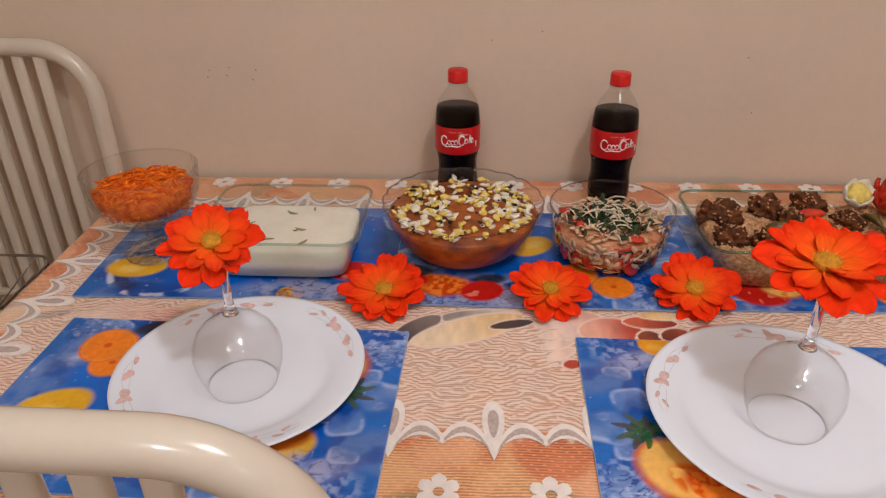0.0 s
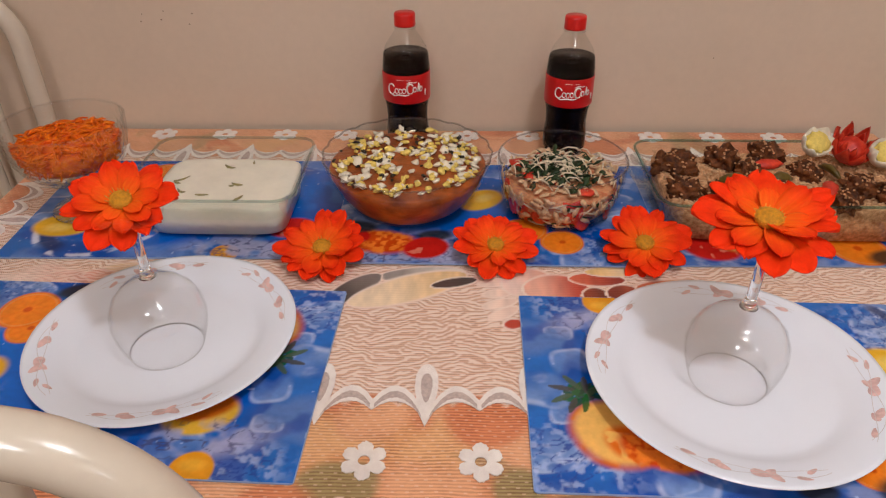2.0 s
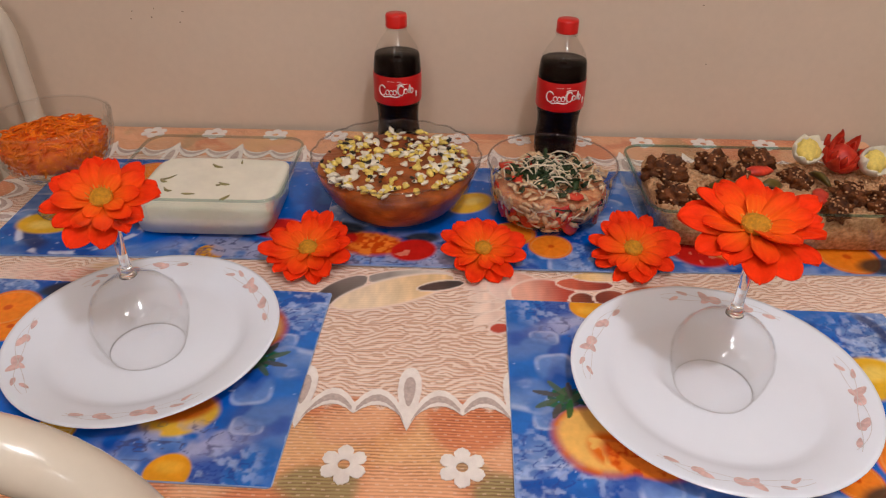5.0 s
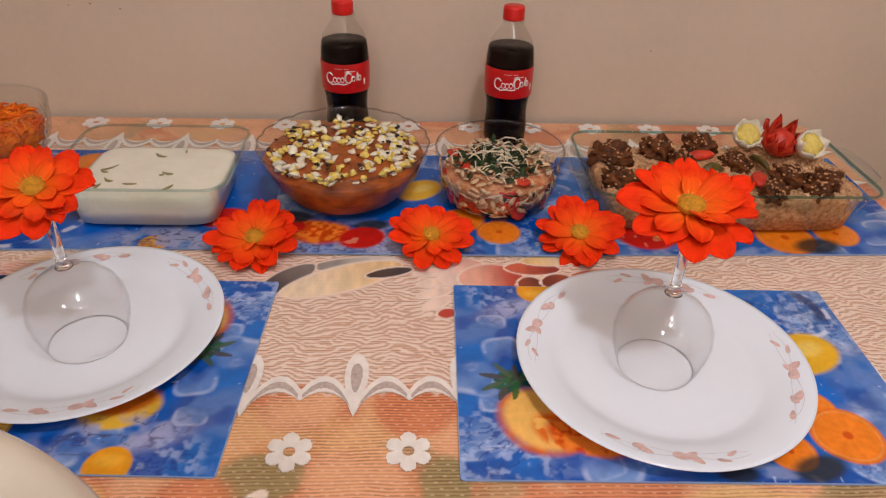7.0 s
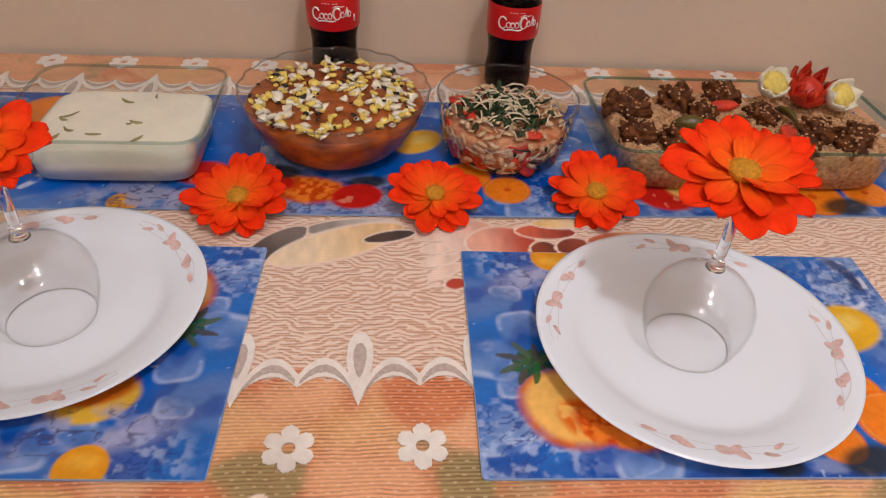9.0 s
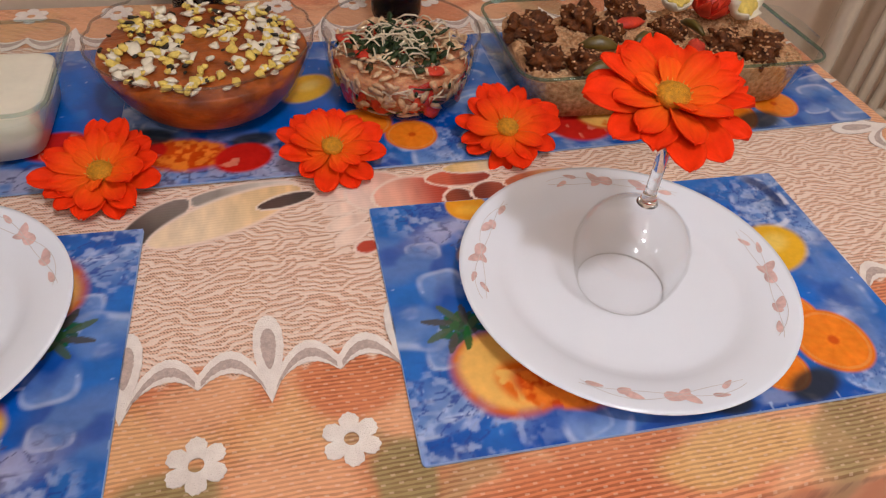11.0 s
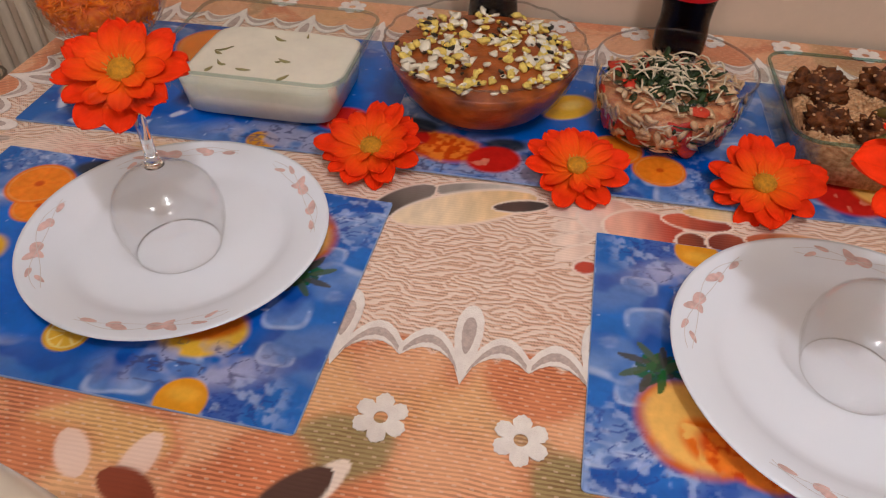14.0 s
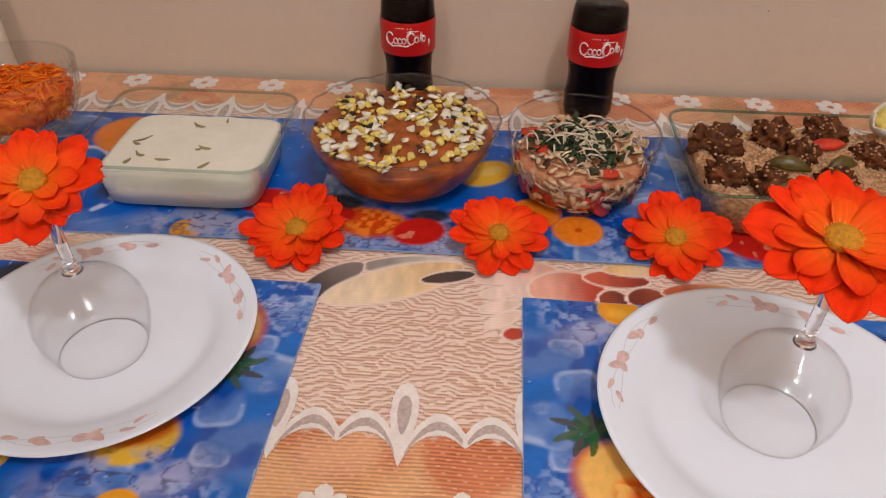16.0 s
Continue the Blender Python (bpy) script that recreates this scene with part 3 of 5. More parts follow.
def drape(U, lo, hi):
    """Folds a flat coordinate over the edges lo and hi: place along and drop."""
    over_hi, over_lo = np.maximum(U - hi, 0), np.maximum(lo - U, 0)
    d = np.maximum(over_hi, over_lo)
    bend = np.minimum(d / R_EDGE, math.pi / 2)
    out = R_EDGE * np.sin(bend)
    drop = R_EDGE * (1 - np.cos(bend)) + np.maximum(d - R_EDGE * math.pi / 2, 0)
    return np.where(over_hi > 0, hi + out, np.where(over_lo > 0, lo - out, U)), drop


PX, DX = drape(GX, TX0, TX1)
PY, DY = drape(GY, TY0, TY1 + 0.1)
flare = 0.03 * np.maximum(DX, DY) * (0.6 + 0.5 * np.sin(GX * 31) * np.sin(GY * 27))
PX = PX + np.sign(GX - 0.142) * flare * (DX > 0)
PY = PY - flare * (DY > 0)
PZ = -np.maximum(DX, DY) - 0.0006 + 0.0010 * (fbm(GX, GY, 8, 2, 21) - 0.6) * (DX + DY < 1e-6)
sheet("cloth", PX, PY, PZ, {"print": IMG, "lace": MASK}, CLOTH, cloth)


def ribbon(inner, outer, z0=0.0002, z1=0.0011):
    """A flat band between two curves of equal length."""
    return plate_shape(list(inner) + list(reversed(outer)), z0, z1)


def woven(k, amp=0.0005):
    """The small stepped edge that a weave gives to an outline."""
    return amp * ((k * 7) % 5 - 2) / 2


def arch_pts(side, lift, drop):
    """Half a scallop from the tip to the cusp, in local metres (tip at the origin, inward is +y)."""
    out = []
    for k in range(33):
        s = k / 32
        x = side * (0.001 + 0.0515 * s)
        y = drop + (lift - drop) * math.sin(math.pi * (0.04 + 0.80 * s)) ** 0.8
        out.append((x, y + woven(k)))
    return out


def leaf_pts(w, h, y0, n=64):
    out = []
    for k in range(n):
        a = 2 * math.pi * k / n
        y = -math.cos(a)
        out.append((math.sin(a) * (w + woven(k)) * (0.78 + 0.22 * y), y0 + h * (0.5 + 0.5 * y)))
    return out


def scallop_meshes():
    white, grey = [], []
    for side in (-1, 1):
        white.append(mesh_of("scallop", ribbon(arch_pts(side, 0.047, 0.003), arch_pts(side, 0.026, -0.001)), LACE, False))
        grey.append(mesh_of("scallop_net", ribbon([(x * 0.9 + side * 0.003, y - 0.001) for x, y in arch_pts(side, 0.0400, 0.001)], [(x * 0.9 + side * 0.003, y - 0.001) for x, y in arch_pts(side, 0.0315, 0.0005)], 0.0011, 0.0014), LACE_GREY, False))
    leaf = mesh_of("lace_leaf", plate_shape(leaf_pts(0.0145, 0.072, 0.006), 0.0004, 0.0015), LACE, False)
    vein = mesh_of("lace_leaf_net", plate_shape(leaf_pts(0.0072, 0.040, 0.024), 0.0015, 0.0018), LACE_GREY, False)
    tail = mesh_of("lace_tip", plate_shape([(-0.008, 0.014), (0, -0.006), (0.008, 0.014), (0, 0.03)], 0.0003, 0.0013), LACE, False)
    return white + grey + [leaf, vein, tail]


def flower_outline(r, n=6):
    """A ring outline of a woven flower and its open middle."""
    outer = []
    for k in range(72):
        a = 2 * math.pi * k / 72
        q = r * (0.60 + 0.40 * abs(math.cos(n * a / 2)) ** 0.55) + woven(k, 0.0007)
        outer.append((math.cos(a) * q, math.sin(a) * q))
    inner = [(math.cos(2 * math.pi * k / 72) * r * 0.25, math.sin(2 * math.pi * k / 72) * r * 0.25) for k in range(72)]
    lo, hi = 0.0003, 0.0013
    bm = bmesh.new()
    rings = [[bm.verts.new((x, y, z)) for x, y in pts] for pts, z in ((inner, lo), (inner, hi), (outer, hi), (outer, lo))]
    for a, b in zip(rings, rings[1:] + rings[:1]):
        for k in range(72):
            j = (k + 1) % 72
            bm.faces.new((a[k], a[j], b[j], b[k]))
    bmesh.ops.recalc_face_normals(bm, faces=bm.faces)
    return bm


SCALLOP = scallop_meshes()
WOVEN = mesh_of("woven_flower", flower_outline(0.0215), LACE, False)


def lace_piece(me, m):
    ob = new(me.name, me)
    ob.parent = cloth
    ob.matrix_basis = m


for k in range(-6, 8):
    x = 0.086 + 0.1045 * k
    if TX0 + 0.02 < x < TX1 - 0.02:
        for me in SCALLOP:
            lace_piece(me, pose(x, 0.557, 0))
            lace_piece(me, pose(x, 1.160, 0, 0, 0, 180))
    xf = x - 0.0525
    if TX0 + 0.03 < xf < TX1 - 0.03:
        lace_piece(WOVEN, pose(xf, 0.5105, 0, 0, 0, 30))
        lace_piece(WOVEN, pose(xf - 0.006, 1.205, 0, 0, 0, 30))
for k in range(6):
    y = 0.60 + 0.105 * k
    for me in SCALLOP:
        lace_piece(me, pose(TX0 + 0.004, y, 0, 0, 0, -90))
        lace_piece(me, pose(TX1 - 0.004, y, 0, 0, 0, 90))


# ---- placemats ----
def paint_mat(X, Y, seed, fruits):
    """Fruit falling among ice cubes on blue; X 0..0.43, Y 0..0.275."""
    deep, mid, haze = lin(0, 94, 194), lin(36, 108, 190), lin(112, 140, 198)
    img = np.zeros((*X.shape, 3))
    img[...] = deep
    w = fbm(X, Y, 9, 3, seed + 4) - 0.5
    edge = np.minimum(np.minimum(X, 0.43 - X) / 0.062, np.minimum(Y, 0.275 - Y) / 0.050)
    near = 1 - step(edge + 1.4 * w, 0.45, 1.05)
    over(img, lin(10, 116, 216), step(fbm(X, Y, 8, 3, seed + 6), 0.45, 0.75) * (1 - near) * 0.55)
    over(img, lin(0, 58, 144), step(fbm(X + 2, Y, 7, 3, seed + 16), 0.52, 0.75) * (1 - near) * 0.6)
    over(img, mid, near * 0.8)
    over(img, haze, step(fbm(X + 0.05 * w, Y + 0.05 * w, 16, 3, seed), 0.46, 0.68) * near * 0.6)
    over(img, lin(18, 68, 160), step(fbm(X + 0.07 * w, Y, 20, 3, seed + 12), 0.54, 0.64) * near * 0.7)
    rs = np.random.RandomState(seed)
    for k in range(26):
        side = rs.randint(4)
        cx, cy = ((rs.rand() * 0.43, rs.rand() * 0.045), (rs.rand() * 0.43, 0.275 - rs.rand() * 0.04), (rs.rand() * 0.055, rs.rand() * 0.275), (0.43 - rs.rand() * 0.06, rs.rand() * 0.275))[side]
        s, t = 0.017 + 0.016 * rs.rand(), rs.rand() * 0.7 - 0.35
        u = ((X - cx) * math.cos(t) + (Y - cy) * math.sin(t)) / s + 1.2 * w
        v = (-(X - cx) * math.sin(t) + (Y - cy) * math.cos(t)) / (s * (0.7 + 0.3 * rs.rand())) + 0.9 * (fbm(X, Y, 16, 2, seed + k) - 0.5)
        m = (np.abs(u) ** 4 + np.abs(v) ** 4) ** 0.25
        inside = 1 - step(m, 0.72, 1.08)
        tone = np.clip(0.45 + 0.38 * v * rs.choice([-1, 1]) + 1.5 * (fbm(X, Y, 38, 3, seed + k) - 0.5), 0, 1)
        lo_c, hi_c = np.array(lin(8, 72, 160)), np.array(lin(158, 186, 228))
        face = lo_c + (hi_c - lo_c) * tone[..., None]
        img[...] = img * (1 - inside[..., None] * 0.46) + face * inside[..., None] * 0.46
        over(img, lin(206, 216, 240), (1 - step(np.abs(m - 0.88), 0.02, 0.16)) * step(tone, 0.45, 0.9) * 0.5)
    over(img, lin(220, 226, 244), step(fbm(X + 0.10 * w, Y * 1.6 + 0.1 * w, 24, 4, seed + 3), 0.62, 0.76) * near * 0.3)
    drops = step(fbm(X, Y, 170, 1, seed + 7), 0.93, 0.97)
    over(img, lin(200, 222, 250), drops * 0.6 * step(fbm(X, Y, 16, 2, seed + 8), 0.5, 0.6))
    for kind, cx, cy, r, a in fruits:
        wx, wy = X + 0.012 * w, Y + 0.012 * w
        d = np.hypot(wx - cx, wy - cy) / r
        th = np.arctan2(wy - cy, wx - cx)
        if kind == "orange":
            over(img, lin(238, 118, 20), 1 - step(d, 0.94, 1.04))
            over(img, lin(246, 196, 110), (1 - step(np.abs(d - 0.86), 0.02, 0.06)) * 0.3)
            over(img, lin(246, 136, 30), (1 - step(d, 0.78, 0.84)) * (0.5 + 0.5 * np.abs(np.sin(th * 4.5 + a))))
            over(img, lin(214, 84, 14), (1 - step(d, 0.10, 0.18)))
        elif kind == "lemon":
            e = ellipse(wx, wy, cx, cy, r * 1.25, r * 0.85, a)
            over(img, lin(238, 182, 36), e)
            over(img, lin(250, 222, 120), ellipse(wx, wy, cx + r * 0.2, cy + r * 0.2, r * 0.5, r * 0.3, a, 0.5) * 0.6)
        elif kind == "slice":
            over(img, lin(232, 170, 40), 1 - step(d, 0.95, 1.04))
            over(img, lin(250, 226, 140), 1 - step(d, 0.80, 0.88))
            over(img, lin(240, 188, 60), (1 - step(d, 0.72, 0.78)) * step(np.abs(np.sin(th * 4)), 0.15, 0.4))
        elif kind == "berry":
            over(img, lin(206, 32, 24), ellipse(wx, wy, cx, cy, r * 1.2, r, a, 0.12))
            over(img, lin(240, 150, 120), step(fbm(X, Y, 120, 1, seed + 9), 0.74, 0.82) * ellipse(wx, wy, cx, cy, r, r * 0.8, a, 0.2) * 0.7)
        elif kind == "pine":
            over(img, lin(212, 94, 30), ellipse(wx, wy, cx, cy, r * 1.06, r * 0.96, a, 0.10) * (0.75 + 0.25 * step(fbm(X, Y, 70, 2, seed + 19), 0.4, 0.6)))
            over(img, lin(246, 190, 100), ellipse(wx, wy, cx + r * 0.04, cy + r * 0.04, r * 0.94, r * 0.84, a, 0.14))
            over(img, lin(232, 112, 24), step(fbm(X, Y, 95, 2, seed + 10), 0.45, 0.6) * ellipse(wx, wy, cx + r * 0.45, cy - r * 0.35, r * 0.75, r * 0.5, a, 0.2))
        elif kind == "crown":
            for k in range(22):
                m = petal_mask(X, Y, cx + r * 0.25 * math.cos(k * 2.4), cy + r * 0.25 * math.sin(k * 2.4), r * (0.7 + 0.3 * math.sin(k * 1.9)), r * 0.13, a + (k - 11) * 13)
                over(img, lin(24 + 26 * (k % 3), 74 + 22 * (k % 2), 40 + 14 * (k % 3)), m * 0.92)
        elif kind == "crystal":
            m = ellipse(wx, wy, cx, cy, r * 1.3, r, a, 0.5)
            f1 = np.abs(fbm(X + 0.1 * w, Y, 110, 3, seed + 50) - 0.5)
            over(img, lin(34, 66, 150), m * (1 - step(f1, 0.01, 0.05)) * 0.85)
            over(img, lin(196, 212, 244), m * step(fbm(X, Y, 120, 3, seed + 51), 0.50, 0.72) * 0.5)
        elif kind == "beads":
            m = ellipse(wx, wy, cx, cy, r * 1.5, r * 0.8, a, 0.2)
            over(img, lin(214, 74, 16), m)
            over(img, lin(246, 136, 44), m * step(fbm(X + 0.02 * w, Y, 130, 3, seed + 23), 0.40, 0.62))
        elif kind == "half":
            over(img, lin(236, 158, 30), (1 - step(d, 0.92, 1.04)))
            over(img, lin(250, 196, 70), ellipse(wx, wy, cx, cy - r * 0.3, r * 0.6, r * 0.3, 0, 0.6) * 0.5)
        elif kind == "wedge":
            over(img, lin(240, 190, 60), ellipse(wx, wy, cx, cy, r * 1.2, r * 0.75, a))
            over(img, lin(214, 110, 20), ellipse(wx, wy, cx + r * 0.1, cy - r * 0.3, r * 1.1, r * 0.5, a, 0.2))
        elif kind == "foam":
            m = ellipse(wx, wy, cx, cy, r * 1.8, r * 0.6, a, 0.5)
            over(img, lin(168, 170, 204), m * step(fbm(X, Y, 40, 3, seed + 15), 0.38, 0.58) * 0.9)
            over(img, lin(70, 72, 112), m * (1 - step(np.abs(fbm(X, Y * 1.6, 50, 3, seed + 16) - 0.5), 0.01, 0.045)) * 0.8)
        elif kind == "dark":
            over(img, lin(40, 44, 40), ellipse(wx, wy, cx, cy, r * 1.3, r * 0.7, a, 0.3) * 0.9)
        elif kind == "splash":
            ring = 1 - step(np.abs(d - 0.8 - 0.3 * w), 0.06, 0.2)
            over(img, lin(24, 40, 90), ring * 0.8 * step(np.sin(th * 2 + a), -0.2, 0.5))
            over(img, lin(226, 230, 244), (1 - step(np.abs(d - 0.95 - 0.4 * w), 0.02, 0.08)) * 0.8 * step(fbm(X, Y, 60, 2, seed + 11), 0.45, 0.6))
    img *= (0.86 + 0.26 * fbm(X, Y, 17, 3, seed + 40))[..., None] * (0.90 + 0.2 * fbm(X, Y, 60, 3, seed + 41))[..., None]
    return img


FRUIT_A = (("crystal", 0.035, 0.035, 0.045, 0), ("crystal", 0.05, 0.255, 0.03, 0), ("crystal", 0.39, 0.215, 0.05, 30), ("crystal", 0.39, 0.01, 0.03, 0), ("splash", 0.375, 0.235, 0.050, 1.0), ("lemon", 0.366, 0.163, 0.034, 25), ("wedge", 0.104, 0.200, 0.030, 15), ("foam", 0.098, 0.230, 0.036, 12), ("half", 0.090, 0.262, 0.021, 0), ("slice", 0.215, 0.226, 0.020, 0), ("pine", 0.080, 0.068, 0.043, -30), ("crown", 0.052, 0.116, 0.027, 130),
           ("beads", 0.118, 0.048, 0.026, -20), ("orange", 0.338, 0.085, 0.026, 0.0), ("orange", 0.358, 0.052, 0.034, 0.4), ("orange", 0.297, 0.034, 0.024, 0.8), ("dark", 0.315, 0.014, 0.020, 20), ("dark", 0.24, 0.008, 0.014, 0))
FRUIT_B = (("foam", 0.10, 0.03, 0.07, 0), ("crystal", 0.20, 0.02, 0.05, 0), ("crystal", 0.38, 0.03, 0.05, 0), ("beads", 0.064, 0.050, 0.034, -6), ("dark", 0.135, 0.066, 0.018, 5), ("berry", 0.126, 0.037, 0.024, 10), ("orange", 0.300, 0.050, 0.028, 0.4), ("orange", 0.255, 0.082, 0.03, 0), ("berry", 0.025, 0.06, 0.02, 0), ("lemon", 0.200, 0.165, 0.030, 40),
           ("orange", 0.34, 0.15, 0.03, 0), ("lemon", 0.08, 0.2, 0.03, 10), ("dark", 0.03, 0.085, 0.022, 0))
FRUIT_C = (("splash", 0.33, 0.19, 0.085, 0.6), ("lemon", 0.375, 0.195, 0.034, 0), ("half", 0.138, 0.262, 0.020, 0), ("orange", 0.285, 0.060, 0.05, 0), ("berry", 0.06, 0.2, 0.025, 0), ("foam", 0.10, 0.25, 0.05, 0))
FRUIT_D = (("orange", 0.250, 0.038, 0.040, 0.2), ("orange", 0.325, 0.048, 0.030, 0.2), ("dark", 0.285, 0.018, 0.024, 10), ("berry", 0.065, 0.045, 0.034, 0), ("pine", 0.10, 0.06, 0.03, 0), ("lemon", 0.18, 0.06, 0.02, 0), ("dark", 0.15, 0.03, 0.02, 0))
MW, MH = 0.432, 0.274


def placemat(cx, cy, turn, seed, fruits, cell, lift=0.0):
    """A laminated mat: a printed face over a thin bevelled sheet."""
    mat_ob = thing("placemat", (cx, cy, TZ + 0.0002 + lift), "glossy blue placemat printed with fruit and ice", "placemat", "placemats on the table", "", turn)
    nx, ny = int(MW / cell), int(MH / cell)
    X, Y = np.meshgrid(np.linspace(0, MW, nx), np.linspace(0, MH, ny))
    curl = 0.0007 * (fbm(X, Y, 7, 2, seed + 30) - 0.3)
    sheet("printed_face", X - MW / 2, Y - MH / 2, 0.0020 + curl, {"print": paint_mat(X, Y, seed, fruits)}, MAT_PRINT, mat_ob)
    pts = rounded_rect(-MW / 2 - 0.0008, MW / 2 + 0.0008, -MH / 2 - 0.0008, MH / 2 + 0.0008, 0.004, 4)
    part("backing_sheet", loft([[(x, y, 0.0003) for x, y in pts], [(x, y, 0.0016) for x, y in pts]]), BACKING, mat_ob, "", False)
    return mat_ob


placemat(0.402, 0.611, -1.3, 3, FRUIT_A, 0.0014)
placemat(-0.236, 0.628, 178.0, 3, FRUIT_A, 0.0014)
placemat(-0.262, 0.962, 180.8, 5, FRUIT_C, 0.0018)
placemat(0.168, 0.952, -0.5, 8, FRUIT_B, 0.0018, 0.0016)
placemat(0.598, 0.958, 0.8, 12, FRUIT_D, 0.0018)
MAT_TOP = TZ + 0.0032


# ---- plates and glasses ----
def dinner_plate(cx, cy, r, sprays):
    plate = thing("dinner_plate", (cx, cy, MAT_TOP), "white china dinner plate with pink petal sprays", "plate", "dinner plates")
    prof = [(0, 0.0022), (0.60 * r, 0.0022), (0.64 * r, 0.0), (0.67 * r, 0.0026), (0.80 * r, 0.0095), (0.98 * r, 0.0172), (r, 0.0184), (0.998 * r, 0.0193), (0.97 * r, 0.0190), (0.80 * r, 0.0130), (0.745 * r, 0.0098), (0.70 * r, 0.0062), (0.66 * r, 0.0050), (0.60 * r, 0.0048), (0.3 * r, 0.0048), (0, 0.0048)]
    body = part("plate_body", lathe(prof, 96), CHINA, plate)

    def rim_z(q):
        return 0.0130 + (q / r - 0.80) / 0.17 * 0.0062 + 0.0004

    def decal(name, pts, material):
        bm = bmesh.new()
        vs = [bm.verts.new((x, y, rim_z(math.hypot(x, y)))) for x, y in pts]
        bm.faces.new(vs)
        bmesh.ops.triangulate(bm, faces=bm.faces)
        ob = part(name, bm, material, body, "", False)
        return ob

    def petal(q, ang, length, width, tw):
        a = radians(ang)
        c = Vector((q * math.cos(a), q * math.sin(a)))
        d = Vector((math.cos(a + radians(tw)), math.sin(a + radians(tw))))
        s = Vector((-d.y, d.x))
        pts = []
        for k in range(14):
            t = 2 * math.pi * k / 14
            p = c + d * (length * 0.5 * math.cos(t)) + s * (width * 0.5 * math.sin(t) * (1 - 0.35 * math.cos(t)))
            pts.append((p.x, p.y))
        decal("petal_print", pts, PETAL_PRINT)

    for base in sprays:
        for q, ang, ln, wd, tw in ((0.88, 0, 0.024, 0.016, 80), (0.905, 5, 0.020, 0.013, 40), (0.86, 4, 0.016, 0.012, 130), (0.89, -14, 0.021, 0.012, 75), (0.865, -17, 0.016, 0.011, 120), (0.88, -27, 0.019, 0.008, 100), (0.92, 15, 0.018, 0.007, 70), (0.87, 20, 0.017, 0.007, 110)):
            petal(q * r, base + ang, ln * 0.74, wd * 0.62, tw)
        for phase in (0.0, 2.2):
            left, right = [], []
            for k in range(25):
                ang = radians(base - 32 + 58 * k / 24)
                q = r * (0.885 + 0.035 * math.sin(k / 24 * 6.3 + phase))
                left.append(((q - 0.00025) * math.cos(ang), (q - 0.00025) * math.sin(ang)))
                right.append(((q + 0.00025) * math.cos(ang), (q + 0.00025) * math.sin(ang)))
            bm = bmesh.new()
            lv = [bm.verts.new((x, y, rim_z(math.hypot(x, y)) + 0.0001)) for x, y in left]
            rv = [bm.verts.new((x, y, rim_z(math.hypot(x, y)) + 0.0001)) for x, y in right]
            for k in range(24):
                bm.faces.new((lv[k], lv[k + 1], rv[k + 1], rv[k]))
            part("stem_print", bm, STEM_PRINT, body, "", False)
    return plate


dinner_plate(0.391, 0.6145, 0.1455, (-98, -12, 76, 158))
dinner_plate(-0.195, 0.6630, 0.1380, (40, 118, 205, 288))
PLATE_Z = MAT_TOP + 0.0053


def wine_glass(cx, cy, lean_x=0.0, lean_y=0.0):
    """A stemmed glass standing upside down on its mouth."""
    g = thing("wine_glass", (cx, cy, PLATE_Z), "clear wine glass standing upside down on a plate", "glass", "upturned wine glasses")
    g.matrix_world = pose(cx, cy, PLATE_Z, lean_x, lean_y, 0)
    outer = [(0.0375, 0.0), (0.0420, 0.012), (0.0462, 0.027), (0.0478, 0.041), (0.0460, 0.054), (0.0410, 0.066), (0.0330, 0.0755), (0.0220, 0.084), (0.0120, 0.0895), (0.0066, 0.094)]
    inner = [(r - 0.0013, z) for r, z in outer[:-3]] + [(0.012, 0.0850), (0, 0.0866)]
    part("bowl", lathe(outer + [(0, 0.094)], 56), GLASS_FINE, g)
    part("bowl_inside", lathe(inner, 56), GLASS_FINE, g)
    part("mouth_rim", tube([(0.0372 * math.cos(2 * math.pi * k / 56), 0.0372 * math.sin(2 * math.pi * k / 56), 0.0007) for k in range(56)], 0.0005, 6, True, False), GLASS_MOUTH, g)
    part("stem", lathe([(0, 0.0905), (0.0085, 0.0915), (0.0062, 0.096), (0.0048, 0.105), (0.0046, 0.139), (0.0055, 0.153), (0.009, 0.159), (0, 0.160)], 24), SOLID_GLASS, g)
    part("foot", lathe([(0, 0.157), (0.010, 0.158), (0.029, 0.1615), (0.030, 0.1622), (0.029, 0.1630), (0, 0.1628)], 40), GLASS, g)
    return g


wine_glass(0.386, 0.612)
wine_glass(-0.190, 0.650)


